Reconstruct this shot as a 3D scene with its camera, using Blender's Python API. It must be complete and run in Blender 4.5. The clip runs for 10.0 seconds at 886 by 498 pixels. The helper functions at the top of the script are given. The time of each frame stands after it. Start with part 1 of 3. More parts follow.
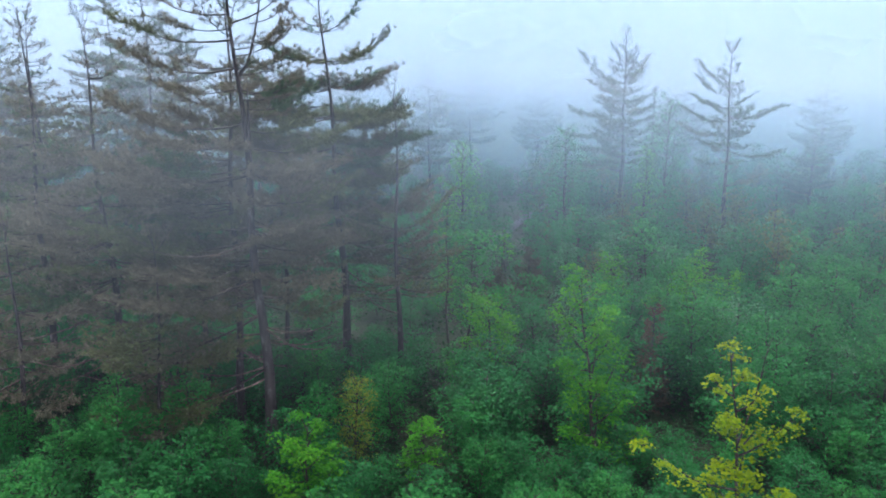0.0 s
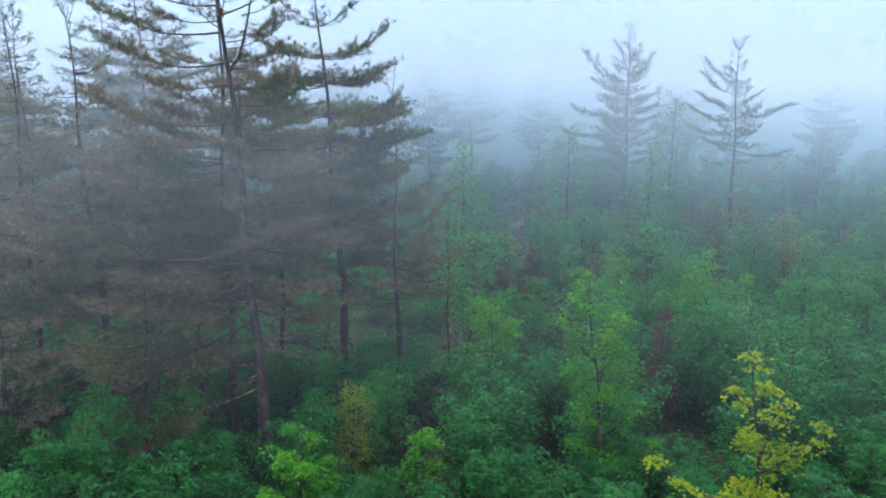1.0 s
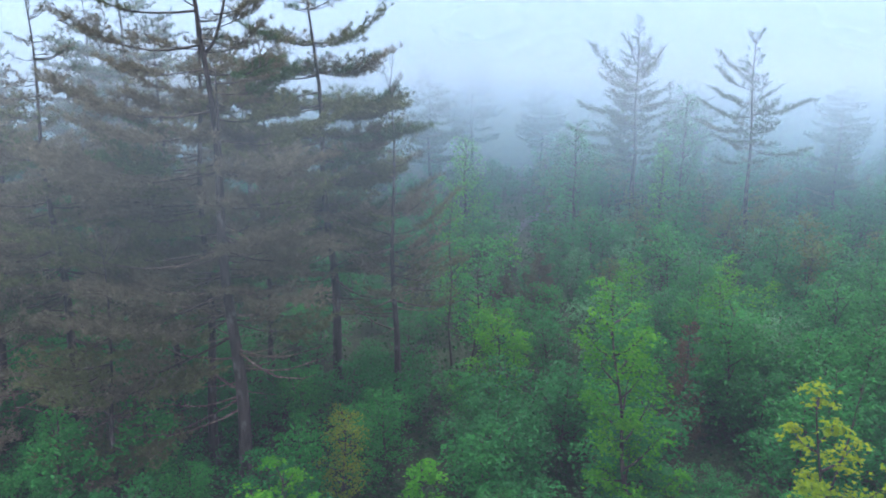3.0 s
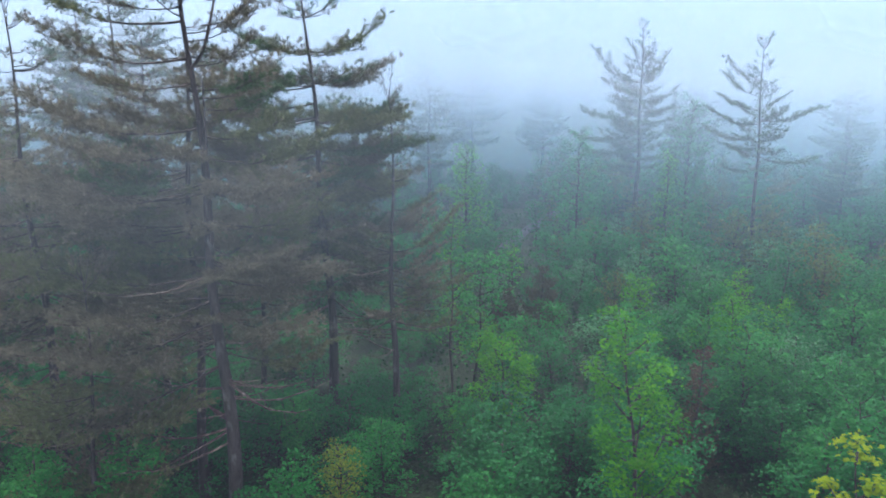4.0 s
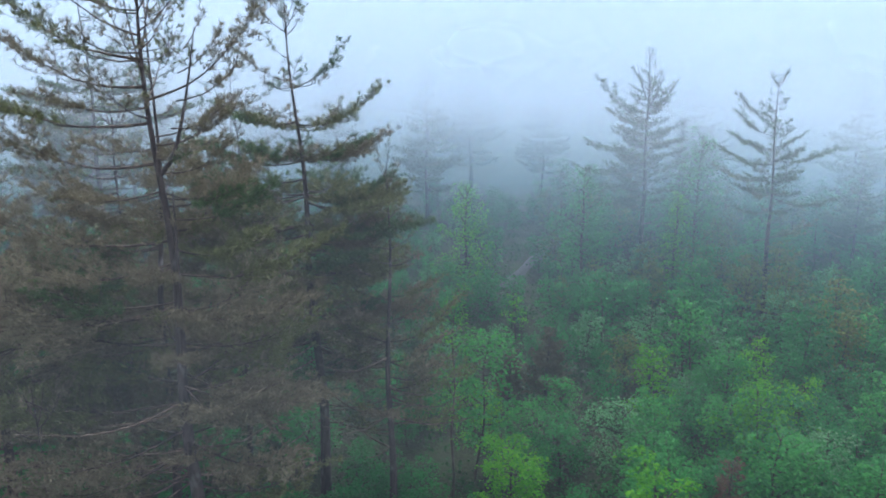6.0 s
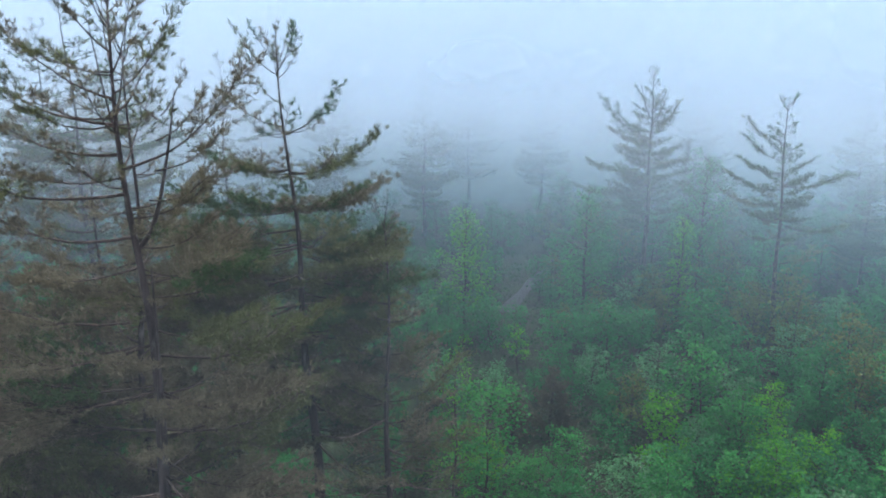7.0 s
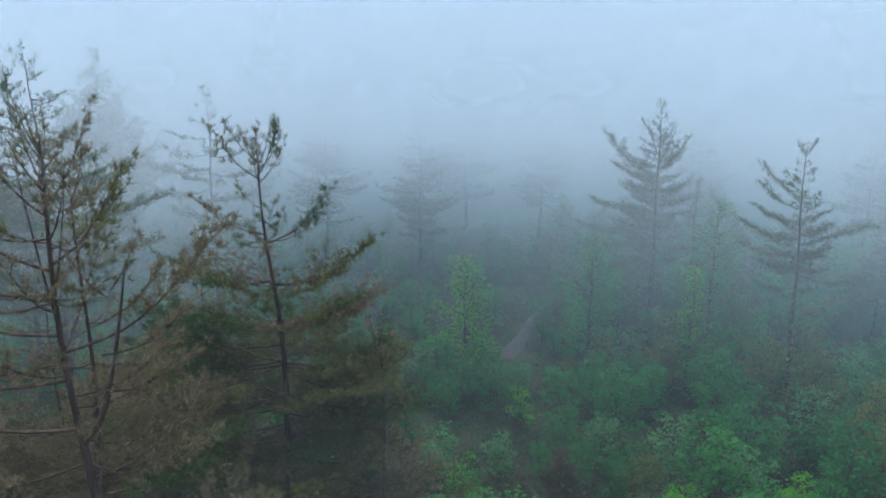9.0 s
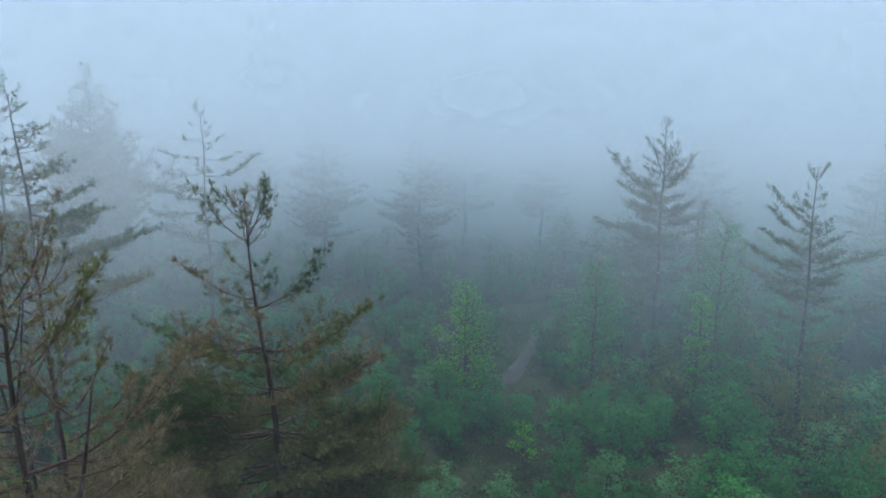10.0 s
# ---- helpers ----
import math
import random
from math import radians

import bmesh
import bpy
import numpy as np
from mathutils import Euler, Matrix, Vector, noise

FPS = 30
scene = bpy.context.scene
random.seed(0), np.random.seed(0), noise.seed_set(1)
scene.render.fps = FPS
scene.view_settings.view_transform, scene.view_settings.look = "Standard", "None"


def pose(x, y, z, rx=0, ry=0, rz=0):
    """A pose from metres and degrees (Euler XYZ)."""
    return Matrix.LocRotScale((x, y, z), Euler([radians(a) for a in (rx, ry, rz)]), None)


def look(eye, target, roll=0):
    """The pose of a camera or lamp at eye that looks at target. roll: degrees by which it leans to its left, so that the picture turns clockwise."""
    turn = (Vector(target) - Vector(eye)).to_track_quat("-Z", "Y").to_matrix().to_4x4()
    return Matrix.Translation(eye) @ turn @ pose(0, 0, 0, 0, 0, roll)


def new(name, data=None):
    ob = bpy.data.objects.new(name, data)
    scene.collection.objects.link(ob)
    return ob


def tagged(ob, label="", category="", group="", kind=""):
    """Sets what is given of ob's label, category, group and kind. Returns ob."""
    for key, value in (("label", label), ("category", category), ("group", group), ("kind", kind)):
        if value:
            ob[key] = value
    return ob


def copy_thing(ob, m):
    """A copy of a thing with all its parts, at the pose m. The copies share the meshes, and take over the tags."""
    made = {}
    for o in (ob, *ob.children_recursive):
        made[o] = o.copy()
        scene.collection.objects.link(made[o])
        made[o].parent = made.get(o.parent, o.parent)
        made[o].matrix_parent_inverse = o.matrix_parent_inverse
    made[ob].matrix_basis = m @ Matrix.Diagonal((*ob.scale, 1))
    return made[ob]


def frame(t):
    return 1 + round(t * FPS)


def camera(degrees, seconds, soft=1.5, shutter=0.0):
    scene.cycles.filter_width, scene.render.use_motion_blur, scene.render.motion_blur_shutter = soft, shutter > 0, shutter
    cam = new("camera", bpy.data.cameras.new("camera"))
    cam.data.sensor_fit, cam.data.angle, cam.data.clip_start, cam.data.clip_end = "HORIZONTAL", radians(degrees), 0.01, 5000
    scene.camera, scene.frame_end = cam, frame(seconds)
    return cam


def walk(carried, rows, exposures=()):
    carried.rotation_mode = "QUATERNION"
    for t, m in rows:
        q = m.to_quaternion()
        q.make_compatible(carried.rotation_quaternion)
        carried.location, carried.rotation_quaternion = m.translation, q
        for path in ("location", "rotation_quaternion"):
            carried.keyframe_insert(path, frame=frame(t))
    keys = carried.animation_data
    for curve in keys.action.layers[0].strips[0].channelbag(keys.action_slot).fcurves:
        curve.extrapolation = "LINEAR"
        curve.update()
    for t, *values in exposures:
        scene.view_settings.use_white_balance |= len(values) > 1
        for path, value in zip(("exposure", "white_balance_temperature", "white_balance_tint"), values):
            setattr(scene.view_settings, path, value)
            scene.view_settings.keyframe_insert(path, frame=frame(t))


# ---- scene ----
cam = camera(61.0, 10.0, soft=1.9)
METRES, EYE, TILT, LEAN, TURN = 18.0, 14.0, -13.5, 0.0, 0.0
ROWS = [
    (0.0, 0.0, 0.0, 0.0, 0.0, 0.0, -0.0),
    (0.5, -0.0009, 0.0307, 0.0014, -0.0, 0.01, -0.03),
    (1.0, -0.0024, 0.065, 0.0049, -0.01, 0.01, -0.05),
    (1.5, -0.0035, 0.1007, 0.0096, -0.01, 0.01, -0.07),
    (2.0, -0.0045, 0.1385, 0.0089, -0.01, 0.04, -0.09),
    (3.5, -0.0106, 0.2549, 0.025, -0.11, -0.02, -0.2),
    (4.0, -0.0126, 0.2861, 0.0554, -0.14, -0.03, -0.23),
    (4.5, -0.0139, 0.3162, 0.0916, -0.17, -0.04, -0.25),
    (5.0, -0.0165, 0.3462, 0.1331, -0.24, -0.07, -0.25),
    (5.5, -0.0183, 0.3782, 0.178, -0.29, -0.13, -0.26),
    (7.0, -0.0336, 0.5004, 0.3189, -0.74, -0.11, -0.31),
    (7.5, -0.0364, 0.5361, 0.3655, -0.83, -0.21, -0.32),
    (8.0, -0.0394, 0.5727, 0.4124, -0.95, -0.29, -0.29),
    (8.5, -0.042, 0.6082, 0.4607, -1.02, -0.38, -0.3),
    (9.0, -0.0449, 0.6447, 0.5085, -1.13, -0.49, -0.28),
    (9.5, -0.0474, 0.6811, 0.5549, -1.21, -0.57, -0.25),
    (10.0, -0.0488, 0.716, 0.6021, -1.24, -0.66, -0.23),
]
walk(cam, [(t, pose(0, 0, EYE, TILT, LEAN, TURN) @ pose(METRES * x, METRES * y, METRES * z, 90 + pitch, roll, yaw)) for t, x, y, z, yaw, pitch, roll in ROWS],
     exposures=[(0.0, 0.46, 6250, 11), (3.5, 0.46, 6250, 11), (5.5, 0.40, 6350, 10), (7.5, 0.15, 6450, 7), (10.0, -0.16, 6500, 4)])

# ---------------------------------------------------------------- world, sun
world = bpy.data.worlds.new("overcast_sky")
scene.world = world
world.use_nodes = True
wn, wl = world.node_tree.nodes, world.node_tree.links
wn.clear()
sky = wn.new("ShaderNodeTexSky")
sky.sky_type, sky.sun_disc = "NISHITA", False
sky.sun_elevation, sky.sun_rotation, sky.air_density, sky.dust_density = radians(71), radians(166), 1.0, 1.5
clear = wn.new("ShaderNodeBackground")
clear.inputs["Strength"].default_value = 0.13
wl.new(sky.outputs[0], clear.inputs["Color"])
cloud = wn.new("ShaderNodeBackground")          # the even cloud cover over the whole dome
cloud.inputs["Color"].default_value = (1.0, 0.94, 0.95, 1)
cloud.inputs["Strength"].default_value = 0.92
both = wn.new("ShaderNodeAddShader")
wout = wn.new("ShaderNodeOutputWorld")
wl.new(clear.outputs[0], both.inputs[0])
wl.new(cloud.outputs[0], both.inputs[1])
wl.new(both.outputs[0], wout.inputs["Surface"])

sun_data = bpy.data.lights.new("sun", "SUN")
sun_data.energy, sun_data.angle, sun_data.color = 1.5, radians(22), (1.0, 0.98, 0.93)
sun = new("sun", sun_data)
sun.matrix_world = look((0, 0, 60), (5, -20, 0))
scene.cycles.transparent_max_bounces = 64


# ---------------------------------------------------------------- materials
def nodes_of(name):
    m = bpy.data.materials.new(name)
    m.use_nodes = True
    t = m.node_tree
    t.nodes.clear()
    return m, t.nodes, t.links


def ramp(nodes, stops):
    r = nodes.new("ShaderNodeValToRGB")
    e = r.color_ramp.elements
    while len(e) < len(stops):
        e.new(0.5)
    for el, (p, c) in zip(e, stops):
        el.position, el.color = p, (*c, 1)
    return r


def noise_tex(nodes, links, scale, detail=4.0, stretch=None):
    n = nodes.new("ShaderNodeTexNoise")
    n.inputs["Scale"].default_value, n.inputs["Detail"].default_value = scale, detail
    co = nodes.new("ShaderNodeTexCoord")
    if stretch:
        mp = nodes.new("ShaderNodeMapping")
        mp.inputs["Scale"].default_value = stretch
        links.new(co.outputs["Object"], mp.inputs["Vector"])
        links.new(mp.outputs[0], n.inputs["Vector"])
    else:
        links.new(co.outputs["Object"], n.inputs["Vector"])
    return n


def leaf_material(name, dark, mid, light, through_part=0.4, rough=0.55):
    """Leaves: each blade takes its own shade, and whole sprays drift between tones."""
    m, n, l = nodes_of(name)
    geo = n.new("ShaderNodeNewGeometry")
    tone = ramp(n, [(0.0, dark), (0.5, mid), (1.0, light)])
    big = noise_tex(n, l, 0.9, 3)
    obj = n.new("ShaderNodeObjectInfo")
    a = n.new("ShaderNodeMath"); a.operation = "MULTIPLY_ADD"
    a.inputs[1].default_value, a.inputs[2].default_value = 0.5, 0.0
    l.new(geo.outputs["Random Per Island"], a.inputs[0])
    b = n.new("ShaderNodeMath"); b.operation = "MULTIPLY_ADD"
    b.inputs[1].default_value = 0.5
    l.new(big.outputs["Fac"], b.inputs[0]); l.new(a.outputs[0], b.inputs[2])
    c = n.new("ShaderNodeMath"); c.operation = "MULTIPLY_ADD"
    c.inputs[1].default_value = 0.3
    l.new(obj.outputs["Random"], c.inputs[0]); l.new(b.outputs[0], c.inputs[2])
    d = n.new("ShaderNodeMath"); d.operation = "SUBTRACT"; d.inputs[1].default_value = 0.15
    l.new(c.outputs[0], d.inputs[0])
    l.new(d.outputs[0], tone.inputs[0])
    p = n.new("ShaderNodeBsdfPrincipled")
    p.inputs["Roughness"].default_value = rough
    p.inputs["Specular IOR Level"].default_value = 0.2
    l.new(tone.outputs[0], p.inputs["Base Color"])
    tr = n.new("ShaderNodeBsdfTranslucent")
    l.new(tone.outputs[0], tr.inputs["Color"])
    mix = n.new("ShaderNodeMixShader")
    mix.inputs[0].default_value = through_part
    out = n.new("ShaderNodeOutputMaterial")
    l.new(p.outputs[0], mix.inputs[1]); l.new(tr.outputs[0], mix.inputs[2])
    l.new(mix.outputs[0], out.inputs["Surface"])
    return m


def bark_material(name, dark, mid, pale, pale_at=0.62):
    m, n, l = nodes_of(name)
    furrow = noise_tex(n, l, 9.0, 6, (1, 1, 0.22))
    patch = noise_tex(n, l, 3.6, 4, (1, 1, 0.35))
    tone = ramp(n, [(0.30, dark), (0.55, mid), (0.75, mid)])
    l.new(furrow.outputs["Fac"], tone.inputs[0])
    spot = ramp(n, [(pale_at - 0.06, (0, 0, 0)), (pale_at + 0.06, (1, 1, 1))])
    l.new(patch.outputs["Fac"], spot.inputs[0])
    mx = n.new("ShaderNodeMix"); mx.data_type = "RGBA"
    mx.inputs["B"].default_value = (*pale, 1)
    l.new(spot.outputs[0], mx.inputs["Factor"]); l.new(tone.outputs[0], mx.inputs["A"])
    p = n.new("ShaderNodeBsdfPrincipled")
    p.inputs["Roughness"].default_value = 0.85
    l.new(mx.outputs["Result"], p.inputs["Base Color"])
    bump = n.new("ShaderNodeBump")
    bump.inputs["Strength"].default_value, bump.inputs["Distance"].default_value = 0.7, 0.03
    l.new(furrow.outputs["Fac"], bump.inputs["Height"]); l.new(bump.outputs[0], p.inputs["Normal"])
    out = n.new("ShaderNodeOutputMaterial")
    l.new(p.outputs[0], out.inputs["Surface"])
    return m


NEEDLE_GREEN = leaf_material("pine_needles_green", (0.030, 0.062, 0.028), (0.058, 0.108, 0.044), (0.108, 0.165, 0.066), 0.42)
NEEDLE_OLIVE = leaf_material("pine_needles_olive", (0.062, 0.078, 0.034), (0.116, 0.134, 0.058), (0.190, 0.202, 0.088), 0.42)
NEEDLE_BROWN = leaf_material("pine_needles_brown", (0.088, 0.080, 0.052), (0.158, 0.142, 0.094), (0.240, 0.216, 0.145), 0.42)
NEEDLE_RUST = leaf_material("cedar_sprays_rust", (0.060, 0.042, 0.027), (0.110, 0.075, 0.047), (0.160, 0.110, 0.068), 0.3)
NEEDLE_DULL = leaf_material("cedar_sprays_olive_brown", (0.045, 0.050, 0.030), (0.085, 0.085, 0.048), (0.135, 0.125, 0.070), 0.3)
LEAF_YELLOW = leaf_material("maple_leaves_yellow_green", (0.115, 0.215, 0.005), (0.225, 0.340, 0.006), (0.350, 0.430, 0.009), 0.5)
LEAF_BRIGHT = leaf_material("leaves_fresh_green", (0.024, 0.155, 0.008), (0.056, 0.255, 0.012), (0.130, 0.380, 0.016), 0.5)
LEAF_MID = leaf_material("leaves_mid_green", (0.012, 0.115, 0.022), (0.027, 0.195, 0.037), (0.064, 0.275, 0.050), 0.45)
LEAF_DEEP = leaf_material("leaves_deep_green", (0.009, 0.088, 0.022), (0.018, 0.150, 0.035), (0.040, 0.210, 0.050), 0.4)
LEAF_OLIVE = leaf_material("small_leaves_olive", (0.070, 0.125, 0.014), (0.150, 0.215, 0.022), (0.250, 0.310, 0.030), 0.45)
LEAF_BRONZE = leaf_material("young_leaves_bronze", (0.045, 0.080, 0.020), (0.085, 0.125, 0.030), (0.150, 0.165, 0.042), 0.4)
LEAF_FERN = leaf_material("undergrowth_leaves", (0.007, 0.034, 0.010), (0.013, 0.060, 0.018), (0.028, 0.095, 0.028), 0.35)
LEAF_SILVER = leaf_material("leaves_grey_green", (0.035, 0.125, 0.046), (0.065, 0.205, 0.076), (0.115, 0.280, 0.110), 0.4)
BARK_PINE = bark_material("pine_bark", (0.010, 0.008, 0.009), (0.038, 0.030, 0.031), (0.11, 0.105, 0.105), 0.63)
BARK_LIMB = bark_material("limb_bark", (0.020, 0.015, 0.013), (0.052, 0.037, 0.031), (0.12, 0.09, 0.07), 0.66)
DEAD_WOOD = bark_material("dead_wood", (0.040, 0.030, 0.024), (0.095, 0.070, 0.054), (0.21, 0.17, 0.14), 0.62)
BARK_DARK = bark_material("sapling_bark", (0.014, 0.012, 0.010), (0.045, 0.036, 0.030), (0.13, 0.12, 0.11), 0.66)


def ground_material():
    m, n, l = nodes_of("forest_floor")
    a, b = noise_tex(n, l, 0.5, 6), noise_tex(n, l, 7.0, 6)
    t1 = ramp(n, [(0.35, (0.012, 0.026, 0.012)), (0.50, (0.028, 0.050, 0.018)), (0.68, (0.022, 0.030, 0.016))])
    t2 = ramp(n, [(0.3, (0.35, 0.35, 0.35)), (0.7, (1.2, 1.2, 1.1))])
    l.new(a.outputs["Fac"], t1.inputs[0]); l.new(b.outputs["Fac"], t2.inputs[0])
    mx = n.new("ShaderNodeMix"); mx.data_type, mx.blend_type = "RGBA", "MULTIPLY"
    mx.inputs["Factor"].default_value = 1
    l.new(t1.outputs[0], mx.inputs["A"]); l.new(t2.outputs[0], mx.inputs["B"])
    p = n.new("ShaderNodeBsdfPrincipled"); p.inputs["Roughness"].default_value = 0.95
    l.new(mx.outputs["Result"], p.inputs["Base Color"])
    bump = n.new("ShaderNodeBump"); bump.inputs["Distance"].default_value = 0.15
    l.new(b.outputs["Fac"], bump.inputs["Height"]); l.new(bump.outputs[0], p.inputs["Normal"])
    out = n.new("ShaderNodeOutputMaterial"); l.new(p.outputs[0], out.inputs["Surface"])
    return m


def gravel_material():
    m, n, l = nodes_of("damp_gravel")
    a, b = noise_tex(n, l, 0.8, 5), noise_tex(n, l, 22.0, 5)
    t1 = ramp(n, [(0.3, (0.02, 0.021, 0.024)), (0.7, (0.042, 0.043, 0.048))])
    l.new(a.outputs["Fac"], t1.inputs[0])
    t2 = ramp(n, [(0.3, (0.6, 0.6, 0.6)), (0.7, (1.15, 1.15, 1.15))])
    l.new(b.outputs["Fac"], t2.inputs[0])
    mx = n.new("ShaderNodeMix"); mx.data_type, mx.blend_type = "RGBA", "MULTIPLY"
    mx.inputs["Factor"].default_value = 1
    l.new(t1.outputs[0], mx.inputs["A"]); l.new(t2.outputs[0], mx.inputs["B"])
    p = n.new("ShaderNodeBsdfPrincipled"); p.inputs["Roughness"].default_value = 0.7
    l.new(mx.outputs["Result"], p.inputs["Base Color"])
    out = n.new("ShaderNodeOutputMaterial"); l.new(p.outputs[0], out.inputs["Surface"])
    return m


MIST_STEP, MIST_LEAN = 3.5, 0.55


def mist_material():
    """Mist, thin near the ground, thicker with height and towards the valley's far side; its colour holds the shade low
    down.
    """
    m, n, l = nodes_of("drifting_mist")
    geo = n.new("ShaderNodeNewGeometry")
    sep = n.new("ShaderNodeSeparateXYZ"); l.new(geo.outputs["Position"], sep.inputs[0])

    def mapped(sock, stops):
        lo, hi = stops[0][0], stops[-1][0]
        r = n.new("ShaderNodeMapRange")
        r.inputs["From Min"].default_value, r.inputs["From Max"].default_value = lo, hi
        l.new(sock, r.inputs["Value"])
        c = ramp(n, [((p - lo) / (hi - lo), (v, v, v)) for p, v in stops])
        l.new(r.outputs[0], c.inputs[0])
        return c.outputs[0]

    def band(by_y, by_z, by_x=None):
        m_ = n.new("ShaderNodeMath"); m_.operation = "MULTIPLY"
        l.new(mapped(sep.outputs["Y"], by_y), m_.inputs[0]); l.new(mapped(sep.outputs["Z"], by_z), m_.inputs[1])
        if by_x:
            x_ = n.new("ShaderNodeMath"); x_.operation = "MULTIPLY"
            l.new(m_.outputs[0], x_.inputs[0]); l.new(mapped(sep.outputs["X"], by_x), x_.inputs[1])
            return x_.outputs[0]
        return m_.outputs[0]

    wisps = n.new("ShaderNodeTexNoise")
    wisps.inputs["Scale"].default_value, wisps.inputs["Detail"].default_value = 0.055, 3
    l.new(geo.outputs["Position"], wisps.inputs["Vector"])
    soft = n.new("ShaderNodeMapRange")
    soft.inputs["From Min"].default_value, soft.inputs["From Max"].default_value = 0.3, 0.7
    soft.inputs["To Min"].default_value, soft.inputs["To Max"].default_value = 0.8, 1.2
    l.new(wisps.outputs["Fac"], soft.inputs["Value"])
    p0 = n.new("ShaderNodeMath"); p0.operation = "ADD"
    l.new(band(*TOPS), p0.inputs[0]); l.new(band(*OPEN), p0.inputs[1])
    p9 = n.new("ShaderNodeMath"); p9.operation = "ADD"
    l.new(p0.outputs[0], p9.inputs[0]); l.new(band(*STAND), p9.inputs[1])
    p8 = n.new("ShaderNodeMath"); p8.operation = "ADD"
    l.new(p9.outputs[0], p8.inputs[0]); l.new(band(*DEPTH), p8.inputs[1])
    p1 = n.new("ShaderNodeMath"); p1.operation = "ADD"
    p7 = n.new("ShaderNodeMath"); p7.operation = "ADD"
    l.new(p8.outputs[0], p7.inputs[0]); l.new(band(*DRIFT), p7.inputs[1])
    l.new(p7.outputs[0], p1.inputs[0]); l.new(band(*BANK), p1.inputs[1])
    p2 = n.new("ShaderNodeMath"); p2.operation = "MULTIPLY"; p2.use_clamp = True
    l.new(p1.outputs[0], p2.inputs[0]); l.new(soft.outputs[0], p2.inputs[1])
    clear_ = n.new("ShaderNodeBsdfTransparent")
    white = n.new("ShaderNodeBsdfDiffuse")
    # dimmer light among the trees, put into the colour: dark teal low, pale above
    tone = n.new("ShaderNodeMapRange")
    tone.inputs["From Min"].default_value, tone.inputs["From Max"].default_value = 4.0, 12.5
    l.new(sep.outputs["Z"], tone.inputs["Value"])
    shade_by_height = ramp(n, [(0.0, (0.29, 0.60, 0.76)), (1.0, (0.68, 0.84, 0.97))])
    l.new(tone.outputs[0], shade_by_height.inputs[0])
    l.new(shade_by_height.outputs[0], white.inputs["Color"])
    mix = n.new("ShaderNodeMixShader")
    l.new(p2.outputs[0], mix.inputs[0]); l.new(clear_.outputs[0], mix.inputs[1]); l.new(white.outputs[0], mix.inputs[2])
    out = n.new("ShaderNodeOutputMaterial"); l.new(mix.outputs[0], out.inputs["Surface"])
    return m


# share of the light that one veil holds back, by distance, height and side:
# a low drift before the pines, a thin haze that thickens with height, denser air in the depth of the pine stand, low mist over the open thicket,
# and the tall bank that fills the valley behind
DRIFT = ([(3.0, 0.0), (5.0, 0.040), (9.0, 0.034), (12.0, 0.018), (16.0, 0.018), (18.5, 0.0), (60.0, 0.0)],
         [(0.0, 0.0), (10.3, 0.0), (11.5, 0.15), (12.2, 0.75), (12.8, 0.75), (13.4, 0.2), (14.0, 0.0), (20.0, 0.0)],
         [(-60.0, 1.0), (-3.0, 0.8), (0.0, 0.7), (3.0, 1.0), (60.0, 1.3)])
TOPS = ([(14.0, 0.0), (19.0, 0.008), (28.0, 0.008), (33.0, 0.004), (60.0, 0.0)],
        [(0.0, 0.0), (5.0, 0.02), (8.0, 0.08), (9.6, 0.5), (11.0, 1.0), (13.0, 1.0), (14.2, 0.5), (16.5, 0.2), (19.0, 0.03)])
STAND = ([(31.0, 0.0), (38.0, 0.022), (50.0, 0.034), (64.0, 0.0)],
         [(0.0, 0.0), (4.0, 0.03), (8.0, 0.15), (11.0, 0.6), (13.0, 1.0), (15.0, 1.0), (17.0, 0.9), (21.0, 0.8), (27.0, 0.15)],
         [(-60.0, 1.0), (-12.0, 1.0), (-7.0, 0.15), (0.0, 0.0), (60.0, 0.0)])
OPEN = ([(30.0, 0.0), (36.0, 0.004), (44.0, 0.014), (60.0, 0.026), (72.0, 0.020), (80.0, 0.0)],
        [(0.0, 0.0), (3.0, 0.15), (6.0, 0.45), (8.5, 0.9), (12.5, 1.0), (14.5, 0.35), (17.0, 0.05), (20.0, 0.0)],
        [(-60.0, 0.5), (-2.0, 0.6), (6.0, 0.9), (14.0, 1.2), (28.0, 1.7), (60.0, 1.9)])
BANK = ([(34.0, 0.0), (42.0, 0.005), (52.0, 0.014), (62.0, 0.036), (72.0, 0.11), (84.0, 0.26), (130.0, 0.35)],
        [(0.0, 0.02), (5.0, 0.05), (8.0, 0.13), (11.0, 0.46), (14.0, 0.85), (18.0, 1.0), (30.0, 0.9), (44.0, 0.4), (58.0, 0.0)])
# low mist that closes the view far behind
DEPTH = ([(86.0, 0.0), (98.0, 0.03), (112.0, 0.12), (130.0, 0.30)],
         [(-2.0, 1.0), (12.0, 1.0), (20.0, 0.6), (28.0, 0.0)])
MIST, GROUND, GRAVEL = mist_material(), ground_material(), gravel_material()


